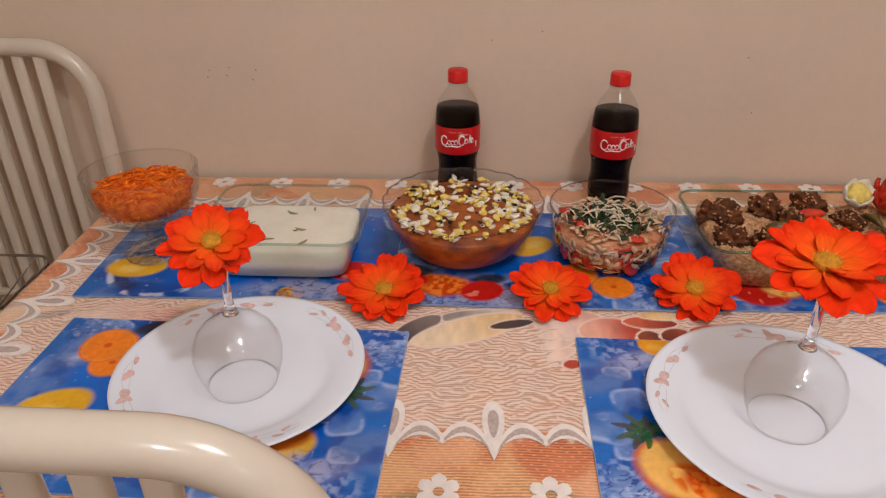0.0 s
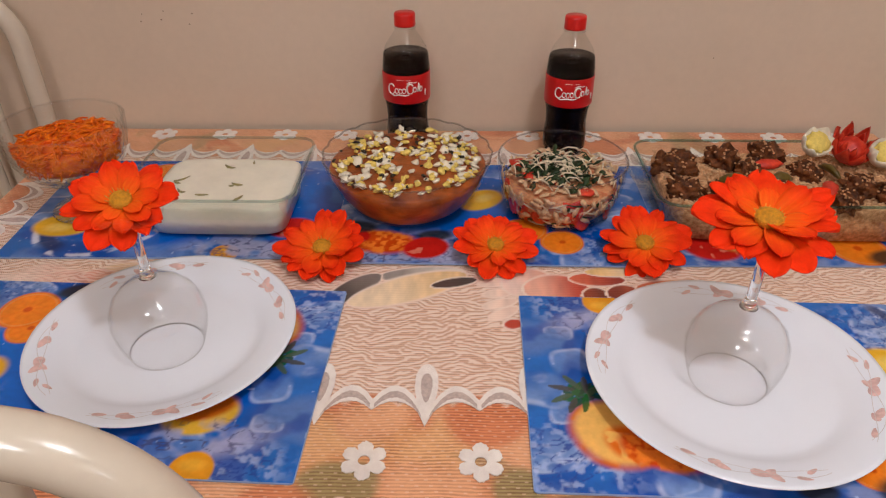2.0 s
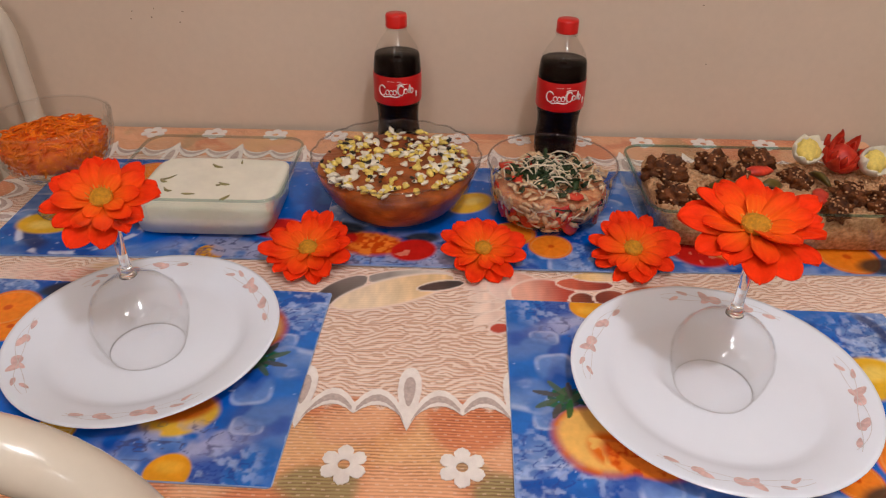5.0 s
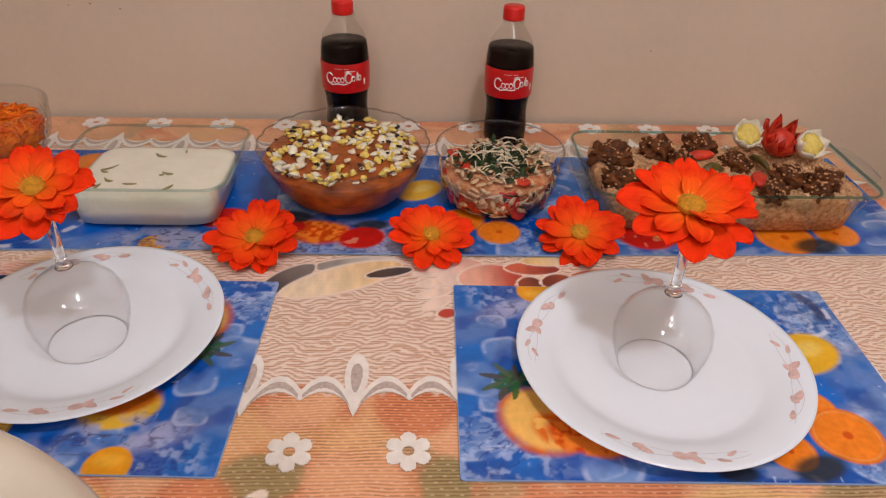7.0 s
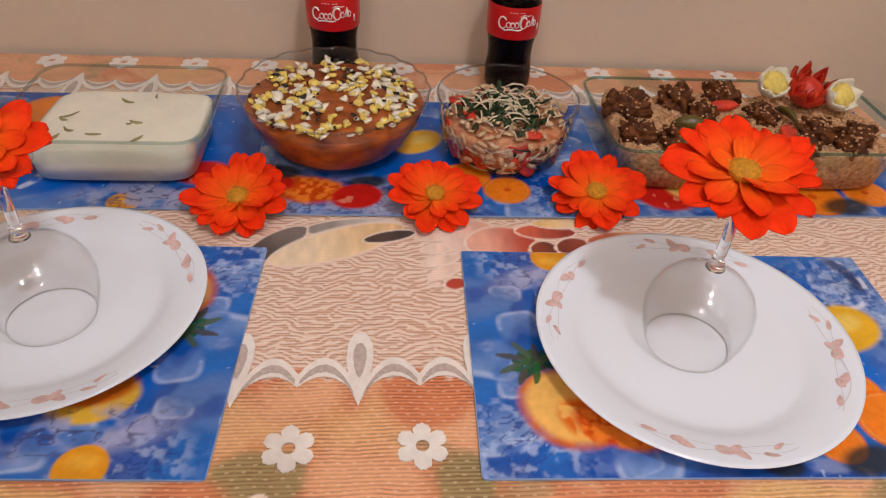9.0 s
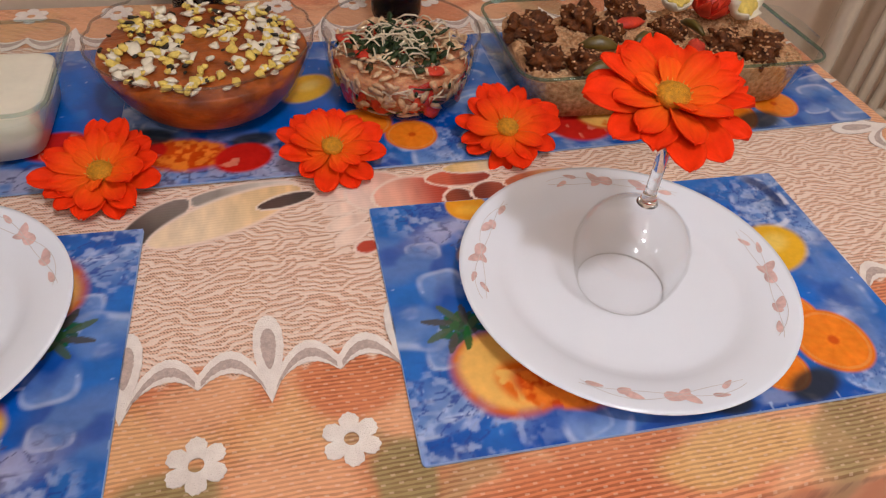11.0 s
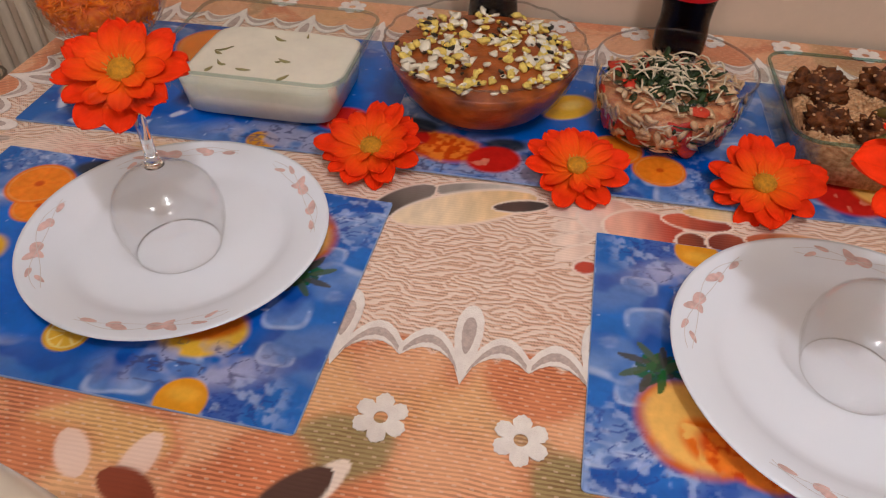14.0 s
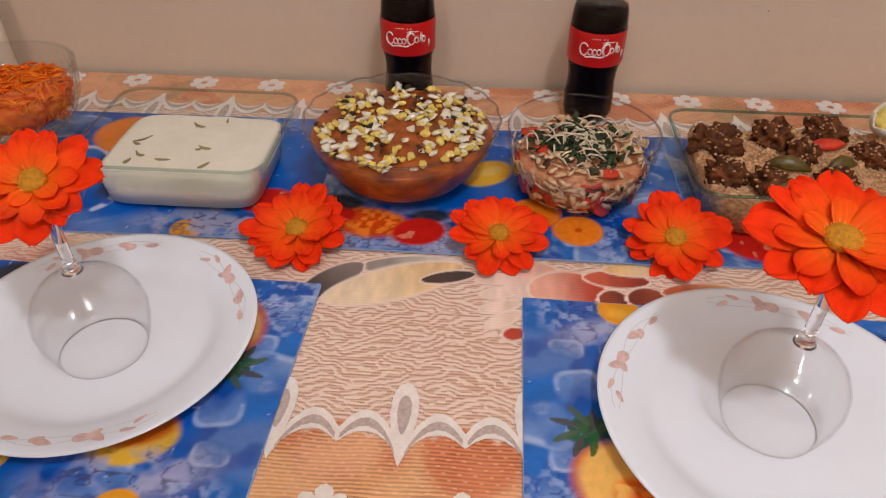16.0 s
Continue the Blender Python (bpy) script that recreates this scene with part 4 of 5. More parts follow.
# ---- artificial flowers ----
def petal_mesh(name, length, width, cup, seed, material):
    """A ruffled, blunt petal from the origin along +x."""
    rs = random.Random(seed)
    bm = bmesh.new()
    steps = (0, 0.14, 0.28, 0.42, 0.55, 0.66, 0.76, 0.85, 0.92, 0.97, 1.0)
    nu, nv = len(steps), 9
    ph = rs.uniform(0, 6)
    top, bot = [], []
    for i, u in enumerate(steps):
        w = width * (0.28 + 0.72 * math.sin(min(1, u / 0.68) * math.pi / 2) ** 1.3) * math.sqrt(max(0.05, 1 - (max(0, u - 0.68) / 0.32) ** 2))
        ra, rb = [], []
        for j in range(nv):
            v = -1 + 2 * j / (nv - 1)
            x = length * (u - 0.045 * max(0, u - 0.8) * 5 * max(0, 1 - 2.2 * abs(v - 0.15 * math.sin(ph))) * (0.6 + 0.4 * math.sin(ph * 3)))
            y = w * 0.5 * v
            z = cup * math.sin(u * 1.7) * length * 0.5 - 0.10 * length * u * u + 0.05 * length * v * v * u + 0.020 * length * math.sin(v * 6 + ph + u * 4) + 0.03 * length * u * u * math.sin(ph * 5 + u * 2)
            ra.append(bm.verts.new((x, y, z)))
            rb.append(bm.verts.new((x, y, z - 0.0009)))
        top.append(ra)
        bot.append(rb)
    for i in range(nu - 1):
        for j in range(nv - 1):
            bm.faces.new((top[i][j], top[i + 1][j], top[i + 1][j + 1], top[i][j + 1]))
            bm.faces.new((bot[i][j + 1], bot[i + 1][j + 1], bot[i + 1][j], bot[i][j]))
    loop_t = [r[0] for r in top] + top[-1][1:] + [r[-1] for r in top[-2::-1]] + top[0][-2:0:-1]
    loop_b = [r[0] for r in bot] + bot[-1][1:] + [r[-1] for r in bot[-2::-1]] + bot[0][-2:0:-1]
    for k in range(len(loop_t)):
        j = (k + 1) % len(loop_t)
        bm.faces.new((loop_t[k], loop_b[k], loop_b[j], loop_t[j]))
    bmesh.ops.recalc_face_normals(bm, faces=bm.faces)
    return mesh_of(name, bm, material)


OUTER = [petal_mesh("petal", 0.055, 0.0255, 0.18, k, ORANGE_PETAL) for k in range(5)]
SMALL = [petal_mesh("petal", 0.027, 0.0165, 0.40, k + 20, ORANGE_PETAL) for k in range(4)]
INNER = [petal_mesh("petal", 0.043, 0.0225, 0.34, k + 10, ORANGE_PETAL) for k in range(5)]
BROAD = [petal_mesh("petal", 0.055, 0.0245, 0.18, k + 30, ORANGE_PETAL) for k in range(6)]
BROAD_INNER = [petal_mesh("petal", 0.042, 0.0225, 0.24, k + 40, ORANGE_PETAL) for k in range(5)]


def bloom(m, size, seed, label, count=(14, 11), broad=False):
    """A cloth gerbera: three whorls of notched petals round a button with yellow filaments."""
    rs = random.Random(seed)
    f = new("artificial_flower")
    f.matrix_world = m
    f.empty_display_size = 0.03
    tagged(f, label, "flower", "orange cloth flowers")
    for n, meshes, lift, z in ((count[0], BROAD if broad else OUTER, 11, 0.0), (count[1], BROAD_INNER if broad else INNER, 15, 0.004), (4, SMALL, 16, 0.006)):
        for k in range(n):
            p = new("petal", rs.choice(meshes))
            p.parent = f
            s = size * rs.uniform(0.86, 1.06)
            p.matrix_basis = pose(0, 0, z, 0, 0, 360 * (k + rs.uniform(-0.26, 0.26)) / n + lift * 3) @ pose(0.003, 0, 0, rs.uniform(-16, 16), -(lift + rs.uniform(-9, 9)), rs.uniform(-6, 6)) @ Matrix.Diagonal((s, s * rs.uniform(0.88, 1.15), s, 1))
    hairs = []
    for k in range(22):
        a = 2 * math.pi * (k + rs.uniform(-0.3, 0.3)) / 22
        r0, r1 = 0.0085 * size, 0.0085 * size + rs.uniform(0.002, 0.005)
        hairs.append(strip([(r0 * math.cos(a), r0 * math.sin(a), 0.009), ((r0 + r1) / 2 * math.cos(a), (r0 + r1) / 2 * math.sin(a), 0.0125), (r1 * math.cos(a), r1 * math.sin(a), 0.0145 + rs.uniform(-0.001, 0.002))], 0.0006, 0.0006))
    merged("filament_ring", hairs, FILAMENT, f, "ring of yellow filaments")
    button = lump(0.0112 * size, 0.0112 * size, 0.0062 * size, 0.10, 3, seed, 5)
    bmesh.ops.translate(button, verts=button.verts, vec=(0, 0, 0.0105))
    part("flower_centre", button, YELLOW, f, "mustard yellow button centre")
    calyx = lathe([(0, -0.012), (0.006, -0.011), (0.010, -0.004), (0.012, 0.002), (0, 0.003)], 14)
    part("calyx", calyx, GREEN, f)
    return f


LYING = "bright orange cloth flower lying on the table"
bloom(pose(-0.053, 0.827, TZ + 0.012, 17, -3) @ pose(0, 0, 0, 0, 0, 15), 1.05, 1, LYING)
bloom(pose(0.163, 0.834, TZ + 0.013, 17, 5) @ pose(0, 0, 0, 0, 0, 70), 0.95, 2, LYING, (12, 9))
bloom(pose(0.353, 0.842, TZ + 0.013, 20, -5) @ pose(0, 0, 0, 0, 0, 130), 1.02, 3, LYING)
ON_GLASS = "large orange cloth flower resting on an upturned glass"
bloom(pose(0.388, 0.628, 0.9270, 11, -3) @ pose(0, 0, 0, 0, 0, 20), 1.15, 4, ON_GLASS, (14, 9), True)
bloom(pose(-0.202, 0.666, 0.9205, 27, 8) @ pose(0, 0, 0, 0, 0, 200), 0.93, 5, ON_GLASS, (13, 9), True)


# ---- cola bottles ----
def cola_bottle(cx, cy, turn):
    b = thing("cola_bottle", (cx, cy, TZ + 0.0006), "plastic cola bottle with red cap and red label", "bottle", "cola bottles", "", turn)
    prof = [(0.012, 0.004), (0.022, 0.0), (0.031, 0.004), (0.0345, 0.014), (0.0348, 0.034), (0.0325, 0.056), (0.0335, 0.076), (0.0368, 0.094), (0.0372, 0.100), (0.0372, 0.142), (0.0368, 0.150), (0.0355, 0.163), (0.0315, 0.176), (0.0245, 0.188), (0.0175, 0.198), (0.0140, 0.204), (0.0135, 0.212)]

    b.matrix_world = pose(cx, cy, TZ + 0.0006, 0, 0, turn) @ Matrix.Diagonal((1, 1, 0.96, 1))

    def ribs(a, i):
        return 1 + (0.012 * math.cos(5 * a) if 2 <= i <= 6 else 0)

    part("plastic_shell", lathe(prof, 48, ribs), PLASTIC, b)
    inner = [(0, 0.003)] + [(r - 0.0008, z + 0.0006) for r, z in prof[1:12]] + [(0.0338, 0.1665), (0, 0.1665)]
    part("cola", lathe(inner, 48), COLA, b, "dark brown cola")
    wrap = part("label", lathe([(0.0372, 0.092), (0.0377, 0.094), (0.0377, 0.138), (0.0374, 0.139)], 48), RED_LABEL, b, "red wrap-around label")
    part("cap", lathe([(0.0125, 0.2085), (0.0160, 0.2085), (0.0164, 0.211), (0.0160, 0.2135), (0.0160, 0.226), (0.0150, 0.2285), (0, 0.2288)], 40, lambda a, i: 1 + 0.012 * math.cos(30 * a) * (1 < i < 5)), RED_CAP, b, "red ribbed screw cap")
    part("neck_ring", lathe([(0.0138, 0.2045), (0.0168, 0.2050), (0.0168, 0.2068), (0.0138, 0.2072)], 32), PLASTIC, b)

    def ink(points, name="label_mark", width=0.0016):
        """A white stroke on the label; points are angle in degrees and height."""
        strip_pts = [(0.0380 * math.sin(radians(a)), -0.0380 * math.cos(radians(a)), z - 0.0045) for a, z in points]
        part(name, tube(strip_pts, [width * (0.55 + 0.45 * math.sin(math.pi * (k + 0.5) / len(points))) for k in range(len(points))], 6, flat=0.5), WHITE_INK, wrap)

    def curl(a0, z0, wa, hz, n=9, start=30, end=330):
        return [(a0 + wa * math.cos(radians(start + (end - start) * k / n)), z0 + hz * math.sin(radians(start + (end - start) * k / n))) for k in range(n + 1)]

    # flowing strokes of a script mark, as plain shapes
    ink(curl(-34, 0.121, 9, 0.0085), width=0.0021)
    ink(curl(-21, 0.1185, 4.5, 0.004, 10, 0, 360), width=0.0015)
    ink(curl(-12, 0.1185, 4.0, 0.004), width=0.0015)
    ink(curl(-3.5, 0.119, 4.0, 0.004, 10, 0, 360), width=0.0015)
    ink(curl(11, 0.1225, 8, 0.0085), width=0.0021)
    ink(curl(22, 0.1205, 4.2, 0.004, 10, 0, 360), width=0.0015)
    ink([(29, 0.117), (31, 0.125), (33, 0.131), (34, 0.127), (32, 0.117)], width=0.0015)
    ink(curl(38, 0.1205, 4.0, 0.004, 10, 0, 360), width=0.0015)
    ink([(-38, 0.1135), (-28, 0.1105), (-15, 0.1125), (0, 0.1115), (8, 0.1130)], width=0.0015)
    ink([(2, 0.131), (10, 0.1335), (20, 0.132), (27, 0.1325)], width=0.0008)
    for a in (-18, -12, -6, 4, 10):
        ink([(a - 2, 0.1365), (a, 0.1365), (a + 2, 0.1365)], "label_bar", 0.0005)
    ink([(52, 0.108), (52, 0.114), (52, 0.118)], "label_bar", 0.0016)
    return b


cola_bottle(0.034, 1.163, 1)
cola_bottle(0.289, 1.150, 2)


# ---- baking dishes ----
def baking_dish(name, x0, x1, y0, y1, h, inset, label, tabs, edge=GLASS_EDGE):
    d = thing(name, ((x0 + x1) / 2, (y0 + y1) / 2, MAT_TOP), label, "baking dish")
    w, l = (x1 - x0) / 2, (y1 - y0) / 2

    def lp(k, z, r=0.03):
        return [(x, y, z) for x, y in rounded_rect(-w + k, w - k, -l + k, l - k, r, 6)]

    part("dish_outside", loft([lp(inset + 0.012, 0.0), lp(inset + 0.004, 0.002), lp(inset, 0.008), lp(0.006, h - 0.006), lp(0.0, h - 0.003), lp(0.0, h)], True, False), GLASS_DISH, d)
    part("dish_inside", loft([lp(inset + 0.014, 0.004), lp(inset + 0.005, 0.009), lp(0.010, h - 0.004), lp(0.005, h)], True, False), GLASS_DISH, d)
    rim = [(x, y, h) for x, y in rounded_rect(-w + 0.003, w - 0.003, -l + 0.003, l - 0.003, 0.027, 8)]
    part("rim", tube(rim, 0.0020, 8, True, False), edge, d, "greenish glass rim")
    if tabs:
        for s in (-1, 1):
            pts = [(s * (w - 0.002), -l * 0.55), (s * (w + 0.016), -l * 0.42), (s * (w + 0.020), 0), (s * (w + 0.016), l * 0.42), (s * (w - 0.002), l * 0.55)]
            part("handle", plate_shape(pts if s > 0 else pts[::-1], h - 0.004, h + 0.001), GLASS_DISH, d)
    return d


def bumpy_slab(x0, x1, y0, y1, z0, z1, amp, freq, seed, r=0.02, n=40):
    """A body of food with an uneven top and rounded plan."""
    bm = bmesh.new()
    grid = []
    for j in range(n + 1):
        row = []
        for i in range(n + 1):
            u, v = -1 + 2 * i / n, -1 + 2 * j / n
            m = max(abs(u), abs(v), 1e-9)
            q = max((abs(u) ** 7 + abs(v) ** 7) ** (1 / 7), 1e-9)
            u, v = u * m / q, v * m / q
            x, y = (x0 + x1) / 2 + u * (x1 - x0) / 2, (y0 + y1) / 2 + v * (y1 - y0) / 2
            row.append(bm.verts.new((x, y, z1 + amp * noise.fractal(Vector((x * freq, y * freq, seed)), 0.8, 2.0, 4) - 0.003 * max(0, m - 0.94) / 0.06)))
        grid.append(row)
    for j in range(n):
        for i in range(n):
            bm.faces.new((grid[j][i], grid[j][i + 1], grid[j + 1][i + 1], grid[j + 1][i]))
    ring = grid[0][:] + [r_[-1] for r_ in grid[1:]] + grid[-1][-2::-1] + [r_[0] for r_ in grid[-2:0:-1]]
    cx, cy = (x0 + x1) / 2, (y0 + y1) / 2
    low = [bm.verts.new((cx + (v.co.x - cx) * 0.95, cy + (v.co.y - cy) * 0.94, z0)) for v in ring]
    for k in range(len(ring)):
        j = (k + 1) % len(ring)
        bm.faces.new((ring[k], low[k], low[j], ring[j]))
    bm.faces.new(low[::-1])
    bmesh.ops.recalc_face_normals(bm, faces=bm.faces)
    return bm


rnd = random.Random(7)
baking_dish("square_baking_dish", -0.322, -0.090, 0.850, 1.046, 0.066, 0.026, "clear square glass baking dish holding white pudding", False, GLASS_PALE)
pudding = tagged(part("white_pudding", bumpy_slab(-0.296, -0.108, 0.866, 1.016, MAT_TOP + 0.006, 0.799, 0.0012, 30, 3), CREAMY), "creamy white set pudding with green herb flecks", "food")
for k in range(10):
    x, y = rnd.uniform(-0.275, -0.12), rnd.uniform(0.885, 1.005)
    pts = [(x + 0.009 * s * math.cos(k), y + 0.007 * s * math.sin(k * 1.7) + (0.002 + 0.001 * (k % 4)) * s * s, 0.7995) for s in (-1, -0.3, 0.4, 1)]
    part("herb_fleck", tube(pts, [0.0008, 0.0021, 0.0018, 0.0007], 6, flat=0.6), FLECK, pudding)

baking_dish("oblong_baking_dish", 0.367, 0.750, 0.848, 1.046, 0.066, 0.022, "clear oblong glass baking dish of couscous and meat", True)
couscous = tagged(part("couscous", bumpy_slab(0.390, 0.738, 0.864, 1.030, MAT_TOP + 0.005, 0.806, 0.010, 26, 5, n=90), GRAIN), "brown couscous filling a glass baking dish", "food")
crumbs = []
for k in range(2600):
    x, y = rnd.uniform(0.396, 0.732), rnd.uniform(0.870, 1.024)
    z = 0.806 + 0.010 * noise.fractal(Vector((x * 26, y * 26, 5)), 0.8, 2.0, 4)
    crumbs.append(shell(ready(lump(0.0017, 0.0015, 0.0013, 0.3, 1, k)), pose(x, y, z + 0.0006)))
merged("grain_layer", crumbs, surface("couscous_grain", lin(228, 182, 136), 0.7, 0.2, 200, 700, 0.2, island=0.35), couscous, "loose couscous grains")
for k, (x, y, s) in enumerate(((0.417, 0.975, 0.027), (0.488, 0.995, 0.025), (0.553, 1.008, 0.025), (0.412, 0.905, 0.022), (0.455, 0.892, 0.020), (0.512, 0.958, 0.018), (0.589, 0.955, 0.021), (0.645, 0.915, 0.022), (0.690, 0.905, 0.022), (0.610, 0.878, 0.018), (0.668, 0.880, 0.017), (0.53, 0.90, 0.02))):
    m = tagged(part("meat_chunk", lump(s, s * 0.85, s * 0.74, 0.62, 4, k + 1, 3.0), MEAT), "browned meat chunk with couscous stuck to it", "meat", "meat chunks on couscous")
    m.matrix_world = pose(x, y, 0.812, 0, 0, 47 * k)
    stuck = []
    for q in range(36):
        a, t = rnd.uniform(0, 6.28), rnd.uniform(0.1, 1.5)
        d = Vector((math.cos(a) * math.sin(t), math.sin(a) * math.sin(t), math.cos(t)))
        kk = 1 + 0.62 * noise.noise(d * 3.0 + Vector(((k + 1) * 3.1, (k + 1) * 1.7, k + 1)))
        stuck.append(shell(ready(lump(0.0021, 0.0018, 0.0015, 0.4, 1, q)), Matrix.Translation((d.x * s * kk, d.y * s * 0.85 * kk, d.z * s * 0.74 * kk))))
    merged("grain_crust", stuck, GRAIN, m, "couscous grains")
for k, (x, y, ln, a) in enumerate(((0.485, 0.925, 0.024, -15), (0.47, 0.872, 0.026, 5), (0.622, 0.955, 0.022, 105), (0.545, 0.93, 0.02, 20))):
    pts = [(-ln, 0, 0), (-ln * 0.5, 0, 0.004), (0, 0, 0.006), (ln * 0.5, 0, 0.004), (ln, 0, 0)]
    p = tagged(part("pepper_strip", tube(pts, [0.002, 0.007, 0.009, 0.007, 0.002], 10, flat=0.6), PICKLE), "cooked green pepper strip on couscous", "pepper", "pepper strips")
    p.matrix_world = pose(x, y, 0.813, 0, 0, a)
for k, (x, y, a) in enumerate(((0.545, 0.975, 10), (0.60, 0.905, 70))):
    p = tagged(part("tomato_slice", lump(0.021, 0.010, 0.006, 0.2, 2, k + 40), TOMATO), "red cooked tomato slice on couscous", "tomato", "tomato slices")
    p.matrix_world = pose(x, y, 0.816, 0, 0, a)


def egg_flower(cx, cy, cz, tilt, turn):
    """Half an egg cut to a zigzag edge."""
    e = new("egg_half")
    e.matrix_world = pose(cx, cy, cz, tilt, 0, turn)
    tagged(e, "boiled egg half cut with a zigzag edge", "egg", "decorated egg halves")
    prof = [(0, -0.020), (0.010, -0.018), (0.017, -0.011), (0.0205, -0.002), (0.0205, 0.006), (0.0185, 0.006), (0.016, -0.001), (0, -0.002)]
    bm = lathe(prof, 40)
    for v in bm.verts:
        if v.co.z > 0.004:
            a = math.atan2(v.co.y, v.co.x)
            v.co.z += 0.0125 * (abs(((a * 6 / (2 * math.pi)) % 1) - 0.5) * 2 - 0.4)
    part("white", bm, EGG_WHITE, e, "white boiled egg")
    y = lump(0.0150, 0.0150, 0.008, 0.35, 3, 3, 5)
    bmesh.ops.translate(y, verts=y.verts, vec=(0, 0, 0.001))
    part("yolk", y, EGG_YOLK, e, "crumbly yellow yolk")
    return e


egg_flower(0.617, 1.000, 0.837, 42, -8)
egg_flower(0.695, 0.970, 0.836, 48, 10)
rose = new("tomato_rose")
rose.matrix_world = pose(0.664, 0.996, 0.828, 24, 0, 0)
tagged(rose, "red tomato cut into a pointed flower", "tomato")
for ring, (n, rr, hh, lean) in enumerate(((8, 0.0205, 0.034, 14), (7, 0.0135, 0.030, 6))):
    for k in range(n):
        bm = bmesh.new()
        front, back = [], []
        for i in range(7):
            u = i / 6
            w = 0.0120 * (1 - u) ** 0.7 * (1 if ring == 0 else 0.8)
            bulge = 0.005 * math.sin(u * math.pi * 0.8)
            front.append([bm.verts.new((s * w, -bulge - 0.0012 + 0.003 * s * s, u * hh)) for s in (-1, 0, 1)])
            back.append([bm.verts.new((s * w, -bulge + 0.0012 + 0.003 * s * s, u * hh)) for s in (-1, 0, 1)])
        for g, flip in ((front, 0), (back, 1)):
            for i in range(6):
                for j in range(2):
                    q = (g[i][j], g[i][j + 1], g[i + 1][j + 1], g[i + 1][j])
                    bm.faces.new(q[::-1] if flip else q)
        for j in (0, 2):
            for i in range(6):
                bm.faces.new((front[i][j], front[i + 1][j], back[i + 1][j], back[i][j]))
        bmesh.ops.recalc_face_normals(bm, faces=bm.faces)
        p = part("tomato_petal", bm, TOMATO, rose)
        p.matrix_basis = pose(0, 0, 0, 0, 0, 360 * k / n + ring * 30) @ pose(0, -rr, -0.008, lean, 0, 0)
core = lump(0.021, 0.021, 0.018, 0.2, 3, 5)
part("tomato_base", core, TOMATO, rose)


# ---- glass bowls ----
def bowl_glass(name, cx, cy, outer, wall, label, waves=0, material=GLASS, edge=None):
    b = thing(name, (cx, cy, MAT_TOP), label, "bowl")
    n = len(outer)

    def wave(a, i):
        if not waves:
            return 1
        u = max(0, (outer[min(i, n - 1)][1] / outer[-1][1]) - 0.55) / 0.45
        return 1 + 0.022 * u * (abs(math.cos(waves * a / 2)) - 0.5)

    part("bowl_outside", lathe([(0, 0)] + outer, 128, lambda a, i: wave(a, max(0, i - 1))), material, b)
    inner = [(max(r - wall, 0), z + wall * (1 - z / outer[-1][1])) for r, z in outer]
    part("bowl_inside", lathe([(0, wall)] + inner, 128, lambda a, i: wave(a, max(0, i - 1))), material, b)
    r, z = outer[-1]
    pts = []
    for k in range(128):
        a = 2 * math.pi * k / 128
        q = (r - wall / 2) * wave(a, n - 1)
        pts.append((q * math.cos(a), q * math.sin(a), z + (0.0012 * abs(math.cos(waves * a / 2)) if waves else 0)))
    part("rim", tube(pts, wall * 0.5, 8, True, False), edge or GLASS_RIM, b, "rounded glass rim")
    return b


BX, BY = 0.047, 0.962
bean_outer = [(0.056, 0.0), (0.068, 0.004), (0.083, 0.015), (0.096, 0.033), (0.1055, 0.052), (0.1115, 0.069), (0.1155, 0.083)]
bowl_glass("scalloped_bowl", BX, BY, bean_outer, 0.0028, "clear glass bowl with a scalloped rim", 20)
STEW_Z = 0.066
stew_prof = [(0, 0.0034), (0.055, 0.0036), (0.0655, 0.0068), (0.0805, 0.0175), (0.0935, 0.0345), (0.1025, 0.0525), (0.1072, STEW_Z - 0.001), (0.105, STEW_Z), (0.06, STEW_Z + 0.003), (0, STEW_Z + 0.004)]
stew = tagged(part("bean_stew", lathe(stew_prof, 80), STEW), "thick brown bean stew filling a glass bowl", "food")
stew.location = (BX, BY, MAT_TOP)


def chip_mesh(name, s, t, seed, material):
    return mesh_of(name, lump(s, s * 0.66, t, 0.7, 2, seed, 1.9), material, True)


WHITE_CHIPS = [chip_mesh("egg_white_piece", 0.0082 + 0.0012 * (k % 3), 0.0030, k, EGG_WHITE) for k in range(6)]
YOLK_CHIPS = [chip_mesh("egg_yolk_piece", 0.0058 + 0.001 * (k % 3), 0.0032, k + 20, EGG_YOLK) for k in range(5)]
HERB_CHIPS = [chip_mesh("herb_piece", 0.0048 + 0.001 * (k % 3), 0.0020, k + 40, OLIVE) for k in range(5)]
rnd = random.Random(11)
for n, chips, low, high in ((85, HERB_CHIPS, 0.02, 0.102), (235, YOLK_CHIPS, 0.0, 0.100), (150, WHITE_CHIPS, 0.0, 0.101)):
    for k in range(n):
        r, a = math.sqrt(rnd.uniform((low / 0.1) ** 2, (high / 0.1) ** 2)) * 0.1, rnd.uniform(0, 6.283)
        x, y = r * math.cos(a), r * math.sin(a)
        if chips is YOLK_CHIPS and noise.noise(Vector((x * 28, y * 28, 4))) < -0.12 and rnd.random() < 0.8:
            continue
        if noise.noise(Vector((x * 34, y * 34, 9))) > 0.22 and rnd.random() < 0.75:
            continue
        c = new(chips[0].name.split(".")[0], rnd.choice(chips))
        c.parent = stew
        s = rnd.uniform(0.45, 1.05)
        c.matrix_basis = pose(x, y, STEW_Z + 0.0045 + rnd.uniform(0, 0.004), rnd.uniform(-28, 28), rnd.uniform(-28, 28), rnd.uniform(0, 360)) @ Matrix.Diagonal((s, s, s, 1))

